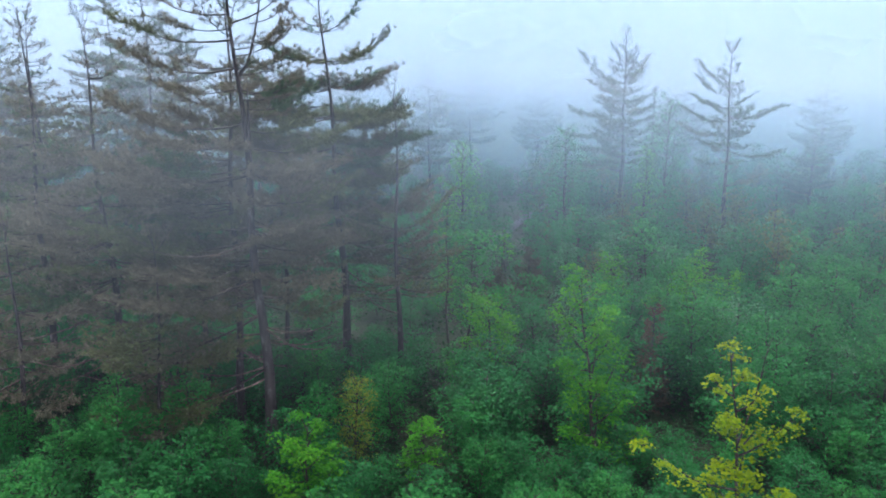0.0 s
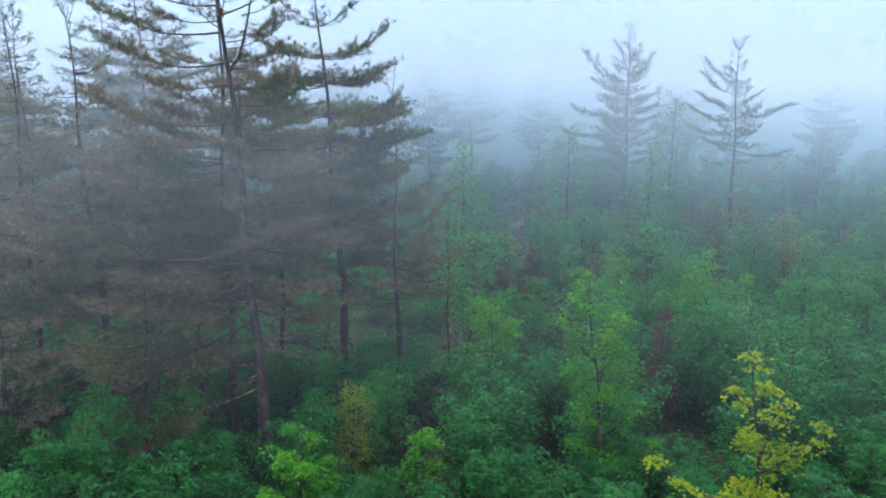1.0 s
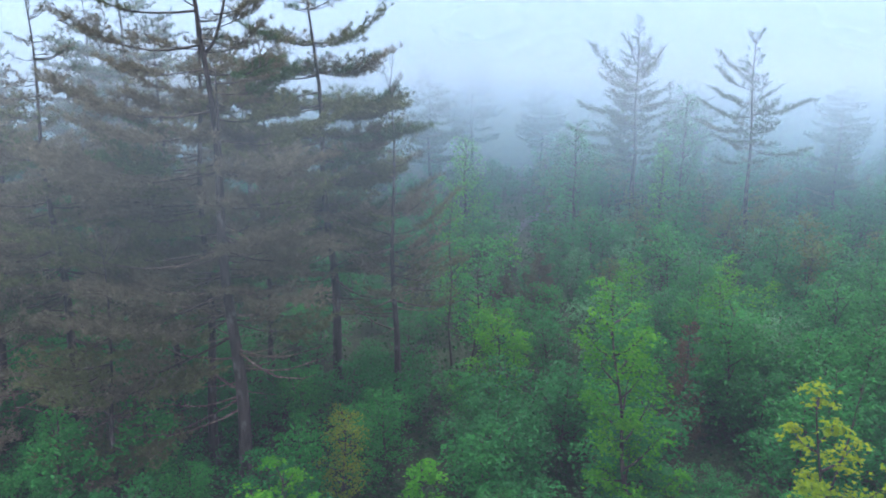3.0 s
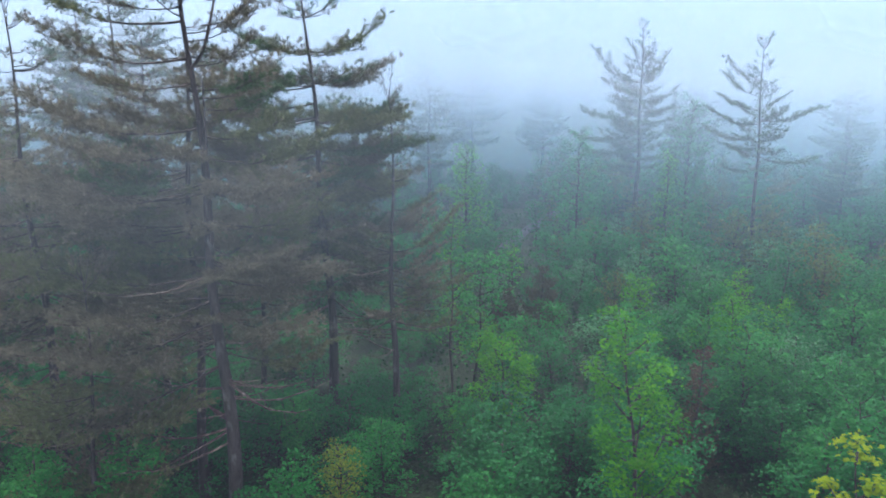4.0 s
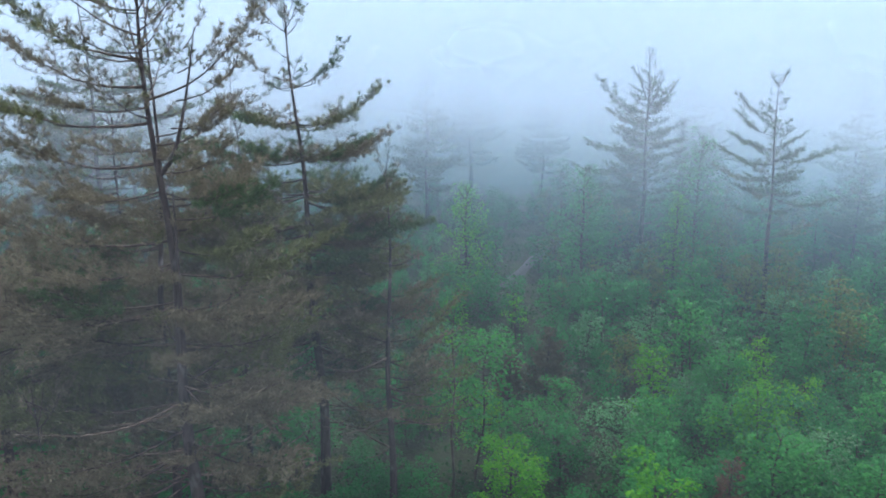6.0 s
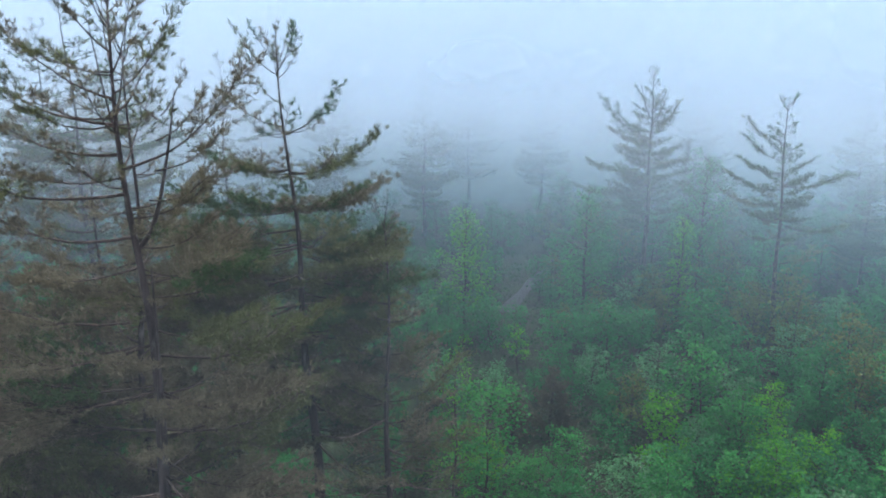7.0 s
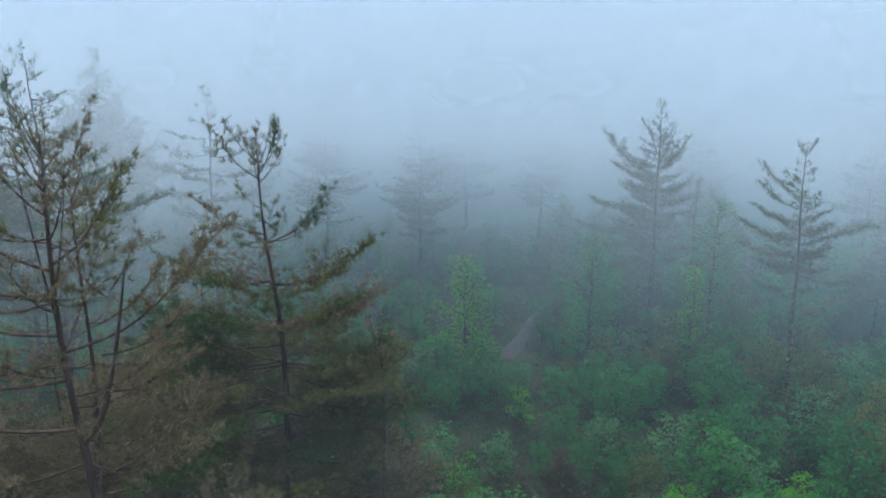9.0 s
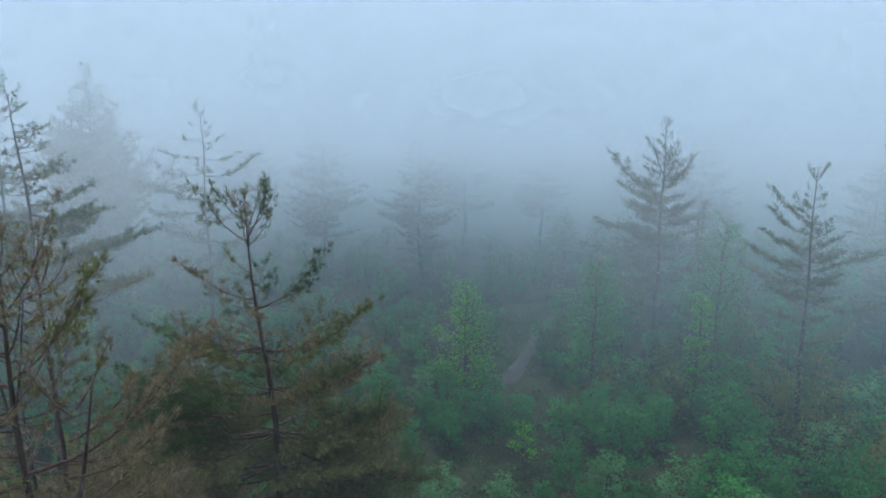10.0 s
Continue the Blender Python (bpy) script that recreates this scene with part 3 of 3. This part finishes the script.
pine("tall old pine with forked trunk and browning needles", (-6.2, 25.1, 0), 18.95, 0.23, top=(-0.85, 0.4), crown=6.2, reach=4.8, grow=0.46,
     tier=1.25, per=lambda h: (5, 8) if h < 0.42 else (3, 5), width=0.0100, count=10, rise=(0, 6), keep=0.95, hue=hue_old, seed=11, dead=24, spread=leftward, dens=1.2, tufted=0.6, step=0.10,
     fan=0.36, start=0.26, auto_top=17.4, lift=60, bare_top=0.16,
     leaders=[(13.7, 17.0, 1.05, -0.1, 0.055, 0.55), (8.6, 13.4, 0.16, -0.12, 0.09, 0.3), (16.0, 18.6, -0.5, 0.2, 0.026, 0.8), (16.4, 18.5, 0.5, -0.2, 0.022, 0.8)],
     own=FORKED_TOP + FORKED_SIDE + FORKED_LOW)
# the upper tiers of the straight pine: height, reach, limbs
tier_rng = random.Random(5)
B_TIERS = [(z + tier_rng.uniform(-0.1, 0.1), 360 / n * k + tier_rng.uniform(-18, 18), r * tier_rng.uniform(0.7, 1.05), tier_rng.uniform(4, 14), 0.08)
           for z, r, n in ((15.5, 1.15, 6), (14.3, 1.9, 7), (13.2, 2.4, 8)) for k in range(n)]
B_TOP = [(17.2, 180, 1.5, 44, 0.1), (17.1, 5, 1.0, 52, 0.1), (17.3, 12, 1.25, 66, 0.1), (17.0, 95, 1.2, 56, 0.1), (17.1, 268, 1.0, 56, 0.1), (17.6, 200, 0.9, 62, 0.1),
         (16.4, 172, 0.9, 40, 0.1), (15.45, 0, 2.0, 36, 0.10), (15.7, 182, 1.7, 26, 0.08), (15.6, 95, 1.3, 24, 0.1), (15.5, 268, 1.2, 24, 0.1)]
# the straight tiered pine
pine("straight green pine with tiers of flat branches", (-4.45, 33.6, 0), 17.95, 0.22, top=(-0.75, -0.7), crown=5.6, reach=3.9, grow=0.50, width=0.0100, count=10, start=0.22, step=0.10, tufted=0.7,
     tier=1.15, per=(7, 10), keep=0.95, hue=hue_mixed, seed=23, dead=18, dens=1.4, fan=0.42, spread=short_right, auto_top=12.6, rise=(2, 7),
     own=B_TOP + B_TIERS + [(14.3, 2, 2.6, 15, 0.14), (14.4, 182, 2.5, 8, 0.08), (13.2, 358, 2.6, 10, 0.10), (13.1, 186, 3.2, 6, 0.06), (12.5, 172, 3.5, 4, 0.05),
                            (12.0, 178, 3.6, 4, 0.05), (10.6, 182, 4.0, 2, 0.04), (11.8, 5, 2.6, 8, 0.1), (10.4, 352, 2.8, 4, 0.1), (7.6, 8, 2.0, -8, 0.35)])
# the slender pine beside it
pine("slender young pine with sparse brown branches", (-1.95, 31.6, 0), 13.0, 0.16, top=(-0.12, 1.0), crown=4.2, reach=2.6, grow=0.27,
     tier=0.8, per=(4, 7), keep=0.85, hue=hue_thin, seed=31, dead=18, rise=(12, 30), dens=1.15,
     own=[(7.2, -6, 2.4, 22, 0.28), (6.0, 5, 2.6, 4, 0.02), (4.6, 10, 2.2, 0, 0.0)])
# pines behind and left of the forked one
pine("dark-stemmed pine close behind the forked pine", (-7.95, 27.6, 0), 17.9, 0.17, top=(0.2, 0.6), crown=6.5, reach=3.2, grow=0.32,
     tier=1.05, per=(3, 5), keep=0.9, hue=hue_old, seed=41, dead=18, dens=1.1, lift=50, step=0.11, count=7, width=0.012)
pine("leaning pine with brown-green needle sprays", (-12.4, 27.4, 0), 15.8, 0.19, top=(-0.85, 1.1), crown=4.6, reach=3.9, grow=0.32,
     tier=0.85, per=(5, 8), keep=0.9, hue=hue_old, seed=53, dead=16, dens=1.3, fan=0.4)
pine("pine with drooping brown lower branches", (-9.7, 23.8, 0), 8.6, 0.10, top=(0.2, 0.2), crown=2.0, reach=2.8, grow=0.5,
     tier=0.85, per=(3, 6), keep=0.9, hue=hue_thin, seed=59, dead=8, dens=1.4, fan=0.4)
pine("young pine with rust-tipped needles", (-7.4, 33.8, 0), 14.4, 0.13, top=(0.2, 0.1), crown=4.5, reach=3.2, grow=0.42,
     tier=0.9, per=(5, 8), keep=0.9, hue=hue_thin, seed=61, dead=10, dens=1.3)
pine("bushy pine in the gap behind the dark stem", (-10.6, 31.6, 0), 14.6, 0.15, top=(0.2, 0.2), crown=4.5, reach=3.6, grow=0.45,
     tier=0.95, per=(5, 8), keep=0.9, hue=hue_old, seed=63, dead=8, dens=1.3, fan=0.4)
pine("pine at the edge of the dense stand", (-16.8, 30.5, 0), 16.0, 0.18, top=(0.3, 0.2), crown=4.0, reach=3.8, grow=0.33,
     tier=0.9, per=(5, 8), keep=0.9, hue=hue_old, seed=67, dead=12, dens=1.2)
pine("bushy pine with olive-brown needle plates", (-14.8, 24.4, 0), 9.0, 0.14, top=(0.2, 0.3), crown=2.4, reach=3.4, grow=0.42,
     tier=0.8, per=(4, 7), keep=0.9, hue=hue_old, seed=73, dead=8, dens=1.2, fan=0.4)
# misty pines further off
pine("tall pine half lost in the mist", (-17.6, 46.7, 0), 20.0, 0.22, top=(-0.3, 0), crown=8.5, reach=4.2, grow=0.42, tier=1.15,
     per=(4, 7), keep=0.9, hue=hue_green, seed=71, dead=8, rise=(2, 14), width=0.020, step=0.14, dens=1.2, group="pines in the mist",
     own=[(13.6, 2, 4.6, 4, 0.03), (12.0, 356, 4.8, 2, 0.03), (15.4, 0, 2.8, 16, 0.05), (14.4, 184, 3.8, 4, 0.03), (17.0, 182, 2.4, 18, 0.05)])


def arms(rng, rows):
    """Limbs of a ragged crown: the named side arms, and a shorter one to the front or back at the same height."""
    out = []
    for z, az, ln, e in rows:
        out.append((z, az + rng.uniform(-25, 25), ln * rng.uniform(0.75, 1.1), e - rng.uniform(0, 8), rng.uniform(0.0, 0.08)))
        out.append((z + rng.uniform(-0.4, 0.4), rng.choice((90, 270)) + rng.uniform(-50, 50), ln * rng.uniform(0.4, 0.6), e * 0.8 + 4, 0.07))
    return out


pine("pine with long upswept limbs", (21.5, 56.4, 0), 15.5, 0.19, top=(-0.5, 0.2), crown=6.4, reach=1.7, grow=0.26, tier=0.7, per=(3, 6), rise=(8, 30), lift=45,
     hue=hue_green, seed=83, dead=7, first_dead=3.0, dens=1.15, width=0.017, step=0.15, tufted=0.4, start=0.25, fan=0.34, group="pines in the mist",
     own=arms(random.Random(3), [(12.9, 178, 2.7, 34), (12.0, 184, 2.9, 30), (11.2, 176, 3.1, 24), (10.4, -4, 3.5, 22), (10.2, 182, 3.3, 16), (9.4, 176, 3.3, 8), (8.6, 186, 2.8, 4),
                                 (8.0, 2, 3.3, 3), (7.2, 180, 2.6, 0)])
     + [(5.4, 0, 2.8, 20, 0.0), (3.9, 5, 2.2, 8, 0.0)])
pine("broad misty pine with ragged forked top", (16.4, 68.6, 0), 17.1, 0.26, top=(-0.3, 0), crown=5.0, reach=2.7, grow=0.30, tier=0.7, per=(4, 7), rise=(6, 28), lift=50,
     hue=hue_green, seed=97, dead=8, dens=1.15, width=0.020, step=0.17, tufted=0.4, start=0.2, fan=0.34, group="pines in the mist",
     leaders=[(13.6, 16.6, -1.1, 0.1, 0.06, 0.7), (13.2, 16.0, 1.2, 0.0, 0.06, 0.7)],
     own=arms(random.Random(4), [(14.4, 178, 2.6, 56), (14.2, 2, 2.4, 60), (12.6, 0, 2.9, 52), (12.2, 180, 4.8, 34), (11.7, 190, 3.0, 26), (10.2, 182, 5.4, 4), (10.0, 4, 2.8, 8),
                                 (8.6, 178, 6.8, 2), (7.6, 186, 4.6, -2), (6.9, 0, 3.4, -2), (6.4, 178, 4.0, -4)]))
pine("leafy dark pine faint behind the tall one", (-29.0, 79, 0), 20.6, 0.24, crown=5.0, reach=5.5, grow=0.46, tier=0.9, per=(6, 9), keep=0.95, rise=(14, 34), hue=hue_green, seed=107, dead=2,
     group="pines in the mist", width=0.04, nlen=0.24, count=5, dens=0.8, step=0.22, start=0.15, whole=True)
pine("pine with spreading arms faint in the mist", (-17.0, 69.5, 0), 17.7, 0.22, crown=5.0, hue=hue_green, seed=109, dead=2, auto_top=0.0, group="pines in the mist", width=0.034, nlen=0.22, count=5,
     dens=1.0, step=0.2, start=0.2, whole=True,
     own=arms(random.Random(6), [(16.4, 170, 1.0, 40), (16.3, 10, 1.1, 40), (15.6, 178, 1.9, 26), (15.5, 0, 1.6, 26), (14.6, 180, 2.6, 14), (14.4, 0, 2.2, 16), (13.4, 182, 3.6, 8), (13.2, 2, 4.0, 22),
                                 (12.4, 178, 4.4, 4), (12.0, 0, 4.6, 6), (10.8, 180, 3.8, 4), (10.2, 0, 3.6, 2), (9.0, 182, 3.8, 0), (8.4, 0, 3.6, 0), (7.0, 180, 3.6, -2), (6.4, 0, 3.4, -2)]))
back = pine("tapering pine faint in the mist", (-1.6, 88, 0), 15.0, 0.22, crown=3.5, reach=4.4, grow=0.38, tier=0.8, per=(5, 8), keep=0.95,
            hue=hue_green, seed=101, dead=4, group="pines in the mist", width=0.04, nlen=0.24, count=4, dens=0.8, step=0.22, start=0.15, whole=True)
stand = pine("pine deep in the misty stand", (-20.0, 37.5, 0), 15.8, 0.20, crown=5.0, reach=3.8, grow=0.34, tier=0.85, per=(5, 8), keep=0.95, hue=hue_old, seed=113, dead=8, count=6,
             width=0.018, nlen=0.19, dens=1.1, step=0.14, start=0.15, whole=True, group="pines in the mist")
for x, y, s, turn in [(-24.0, 56, 1.2, 100), (-27, 46, 1.15, 80), (-25, 36, 1.0, 10)]:
    copy_thing(stand, pose(x, y, lie(x, y), 0, 0, turn) @ Matrix.Scale(s, 4))
for x, y, s, turn in [(32.5, 66, 0.62, 40), (-11.5, 92, 1.10, 150), (3.8, 105, 1.22, 20),
                      (30, 98, 1.0, 250), (44, 88, 0.95, 170), (-38, 66, 1.2, 45), (13, 104, 0.95, 120), (-22, 104, 1.15, 215)]:
    copy_thing(back, pose(x, y, lie(x, y), 0, 0, turn) @ Matrix.Scale(s, 4))

# ---------------------------------------------------------------- nearer broad-leaved trees
broadleaf("maple_tree", "young maple with bright yellow-green spring leaves", (7.9, 17.0, 0), 7.4, 0.075, 1.15, 0.095, LEAF_YELLOW, seed=5, top=(-0.95, 0.0),
          per_tip=36, limbs=12, low=0.34, lobed=True, pad=0.14, gaps=0.42, group="young maples",
          own=[(4.9, 20, 2.9, 74, 0.0, 1), (3.7, 178, 2.6, 26, 0.0), (4.6, 5, 1.7, 35, 0.1)])
broadleaf("maple_tree", "slim fresh-green maple with tiered leaf sprays", (5.3, 23.0, 0), 7.6, 0.08, 1.7, 0.095, LEAF_BRIGHT, seed=7, top=(-0.9, 0.3),
          per_tip=34, limbs=24, low=0.12, lobed=True, pad=0.17, gaps=0.15, group="young maples")
broadleaf("maple_tree", "fresh-green maple with rounded crown", (1.9, 29.6, 0), 4.9, 0.06, 1.5, 0.10, LEAF_BRIGHT, seed=9,
          per_tip=36, limbs=18, low=0.12, pad=0.19, group="young maples")
broadleaf("maple_tree", "low maple with yellowish leaves under the pines", (-4.0, 20.2, 0), 3.9, 0.06, 1.35, 0.10, LEAF_BRIGHT, seed=13,
          per_tip=28, limbs=15, low=0.15, lobed=True, pad=0.16, gaps=0.25, group="young maples")
broadleaf("birch_tree", "feathery birch sapling with small yellow-green leaves", (-2.95, 23.4, 0), 4.0, 0.05, 0.75, 0.06, LEAF_OLIVE, seed=15,
          per_tip=30, limbs=28, low=0.15, pad=0.15, rise=(30, 65), gaps=0.2)
broadleaf("maple_tree", "small maple with fresh leaves beside the slender pine", (-0.7, 22.2, 0), 3.0, 0.045, 0.85, 0.10, LEAF_BRIGHT, seed=17,
          per_tip=24, limbs=12, low=0.2, lobed=True, pad=0.15, gaps=0.35, group="young maples")
broadleaf("maple_tree", "dense green maple at the foot of the pines", (-10.3, 22.0, 0), 4.3, 0.06, 1.3, 0.10, LEAF_MID, seed=19,
          per_tip=34, limbs=20, low=0.12, pad=0.19, group="young maples")
broadleaf("maple_tree", "light green sapling standing above the thicket", (4.3, 51.0, 0), 3.0, 0.04, 0.7, 0.12, LEAF_BRIGHT, seed=21,
          per_tip=12, limbs=10, low=0.3, pad=0.20, gaps=0.25, group="young maples")
broadleaf("birch_tree", "airy sapling with small light leaves", (0.2, 34.0, 0), 8.6, 0.06, 1.0, 0.08, LEAF_BRIGHT, seed=25,
          per_tip=12, limbs=22, low=0.3, pad=0.2, gaps=0.25)
broadleaf("broadleaf_tree", "tall broad-leaved tree veiled in mist", (18.4, 62, 0), 11.8, 0.16, 2.4, 0.15, LEAF_MID, seed=27,
          per_tip=20, limbs=26, low=0.3, pad=0.42, group="misty broadleaf trees")
broadleaf("broadleaf_tree", "tall pale-green tree veiled in mist", (9.8, 60, 0), 9.6, 0.14, 1.9, 0.15, LEAF_MID, seed=29,
          per_tip=20, limbs=22, low=0.25, pad=0.42, group="misty broadleaf trees")
broadleaf("broadleaf_tree", "tall green tree growing by the gravel track", (1.5, 58, 0), 8.6, 0.13, 2.0, 0.15, LEAF_BRIGHT, seed=33,
          per_tip=18, limbs=20, low=0.2, pad=0.42, group="misty broadleaf trees")
broadleaf("broadleaf_tree", "slim tree draped in pale leaves", (15.6, 57.5, 0), 8.4, 0.10, 0.9, 0.13, LEAF_BRIGHT, seed=35,
          per_tip=18, limbs=26, low=0.15, pad=0.3, group="misty broadleaf trees")

spire("dead rust-brown cedar with thin grey trunk", (8.4, 28.5, 0), 4.8, 0.85, NEEDLE_RUST, seed=3, dens=1.3, bare=0.12, group="brown conifers")
spire("bushy brown-green conifer in the thicket", (5.1, 43.3, 0), 3.7, 1.25, NEEDLE_DULL, seed=4, dens=1.8, group="brown conifers")
spire("brown conifer with dense sprays", (3.2, 43.0, 0), 2.6, 1.0, NEEDLE_DULL, seed=6, dens=1.6, group="brown conifers")
spire("narrow dark conifer in the mist", (17.8, 64.5, 0), 12.6, 1.3, NEEDLE_GREEN, seed=8, dens=0.8)

def fallen_log():
    """A dark trunk lying among the bushes, with broken stubs."""
    a, b = np.array([18.7, 50.3, 0.55]), np.array([20.1, 47.9, 0.9])
    h = np.linspace(0, 1, 12)[:, None]
    pts = a + (b - a) * (h * 1.9 - 0.45) + np.sin(h * 5) * (0.05, 0, 0.03)
    g = Geo()
    g.tube(pts, np.linspace(0.15, 0.08, 12), 9)
    root = tagged(new("fallen_log", g.mesh("fallen_log", BARK_DARK)), "dark wet fallen trunk lying among the bushes", "log")
    for k, s in ((3, 1), (6, -1), (8, 1)):
        stub = Geo()
        stub.tube([pts[k], pts[k] + (0.15 * s, 0.05, 0.18), pts[k] + (0.25 * s, 0.1, 0.42)], [0.04, 0.03, 0.015], 6)
        part("broken_stub", stub, BARK_DARK, root)
    prop = Geo()
    prop.tube([pts[1] + (0, 0, 0.0), (pts[1][0], pts[1][1], -0.4)], [0.08, 0.12], 6)
    part("root_plate", prop, BARK_DARK, root)


fallen_log()

# ---------------------------------------------------------------- the thicket
KINDS = [
    ("ash_sapling", "dense green sapling in the thicket", 4.2, 1.5, 0.16, LEAF_MID, 14, 18),
    ("hazel_bush", "deep green leafy bush in the thicket", 3.4, 1.6, 0.155, LEAF_DEEP, 14, 18),
    ("maple_sapling", "fresh green sapling with layered leaves", 4.8, 1.6, 0.17, LEAF_BRIGHT, 13, 18),
    ("willow_bush", "grey-green leafy bush in the thicket", 3.8, 1.5, 0.15, LEAF_SILVER, 14, 16),
    ("alder_bush", "low spreading green bush", 2.4, 1.8, 0.155, LEAF_DEEP, 14, 16),
    ("beech_sapling", "tall green sapling with open crown", 5.6, 1.7, 0.17, LEAF_MID, 13, 20),
    ("oak_sapling", "olive-tinged sapling with young bronze leaves", 4.4, 1.4, 0.15, LEAF_BRONZE, 14, 18),
]


def seedbed(k, near):
    """One young tree of each kind, with finer leaves for the nearer ground."""
    kind, label, h, r, leaf, mat, tips, lims = KINDS[k]
    if not near:
        mat = {LEAF_MID: LEAF_DEEP, LEAF_BRIGHT: LEAF_MID}.get(mat, mat)
    x, y = (22 + 3.5 * k, 38 + k) if near else (30 + 3.5 * k, 52 + 2 * k)
    return broadleaf(kind, label, (x, y, 0), h, 0.045, r, leaf * (0.76 if near else 0.95), mat, seed=200 + k, per_tip=int(tips * (1.6 if near else 1.0)), limbs=lims,
                     low=0.12, pad=0.22, split=False, category="sapling", group=kind.replace("_", " ") + "s of the thicket")


near_kinds = [seedbed(k, True) for k in range(7)]
far_kinds = [seedbed(k, False) for k in range(7)]


def scatter():
    """Young growth over the valley floor, closed nearby, looser towards the mist."""
    rng = random.Random(77)
    taken = [(7.9, 17, 1.6), (5.3, 23, 1.5), (1.9, 29.6, 1.5), (-4, 20.2, 1.5), (-2.95, 23.4, 1.2), (-0.7, 22.2, 1.0), (-10.3, 22, 1.5), (4.3, 51, 1.6),
             (8.4, 28.5, 1.8), (8.0, 26.6, 1.6), (7.6, 25.0, 1.2), (5.1, 43.3, 1.8), (4.9, 41.0, 1.8), (3.2, 43, 1.6), (3.0, 41, 1.4), (4.2, 49.0, 1.6), (-6.2, 25.1, 0.8), (-4.45, 33.6, 0.8), (-1.95, 31.6, 0.8)]
    made = 0
    for _ in range(20000):
        if made >= 900:
            break
        y = 13 + 85 * rng.random() ** 1.4
        x = rng.uniform(-1, 1) * (0.64 * y + 4)
        in_pines = x < 0.5 and y < 45
        if in_pines and rng.random() < 0.4:
            continue
        gap = 0.60 + 0.010 * y
        if abs(x - track_x(y)) < 1.8 and 60 < y < 82 or (54 < y < 61 and 3.6 < x < 6.4) or any((x - a) ** 2 + (y - b) ** 2 < (c * 0.5 + gap * 0.6) ** 2 for a, b, c in taken):
            continue
        k = rng.choice([0, 1, 1, 4, 4] if in_pines else ([0, 0, 1, 1, 2, 3, 4, 5, 6, 6] if y > 42 and x > 8 else [0, 0, 0, 1, 1, 1, 2, 3, 4, 5]))
        if y < 27:
            k = rng.choice([0, 1, 1, 4, 4])
        s = rng.uniform(0.55, 0.95) if in_pines or y < 22 else rng.uniform(0.65, 1.2)
        if y > 36 and x < 9:                    # lower growth in the middle of the clearing
            s *= 0.72
        if y < 24 and not in_pines:
            s *= 0.85
        taken.append((x, y, gap))
        m = pose(x, y, lie(x, y), rng.uniform(-6, 6), rng.uniform(-6, 6), rng.uniform(0, 360)) @ Matrix.Scale(s, 4)
        copy_thing((near_kinds if y < 40 else far_kinds)[k], m)
        made += 1


scatter()


def undergrowth():
    """Ferns, brambles and seedlings over the floor, uncountable."""
    rng = np.random.default_rng(9)
    n = 4500
    y = 12 + 85 * rng.random(n) ** 1.2
    x = rng.uniform(-1, 1, n) * (0.62 * y + 5)
    ok = (np.abs(x - np.array([track_x(q) for q in y])) > 0.9) | (y < 61)
    x, y = x[ok], y[ok]
    z = np.array([lie(a, b) for a, b in zip(x, y)])
    per = 28
    c = np.repeat(np.stack([x, y, z], 1), per, 0)
    off = rng.normal(0, 1, (len(c), 3)) * np.array([0.42, 0.42, 0.0])
    h = np.repeat(rng.uniform(0.3, 1.1, len(x)), per) * rng.random(len(c)) ** 0.5
    off[:, 2] = h * 0.7
    g = Geo()
    leaves(g, rng, c + off, 0.17, False, 0.5)
    tagged(new("undergrowth", g.mesh("undergrowth", LEAF_FERN)), "low dark green undergrowth covering the forest floor", "undergrowth", kind="stuff")


undergrowth()
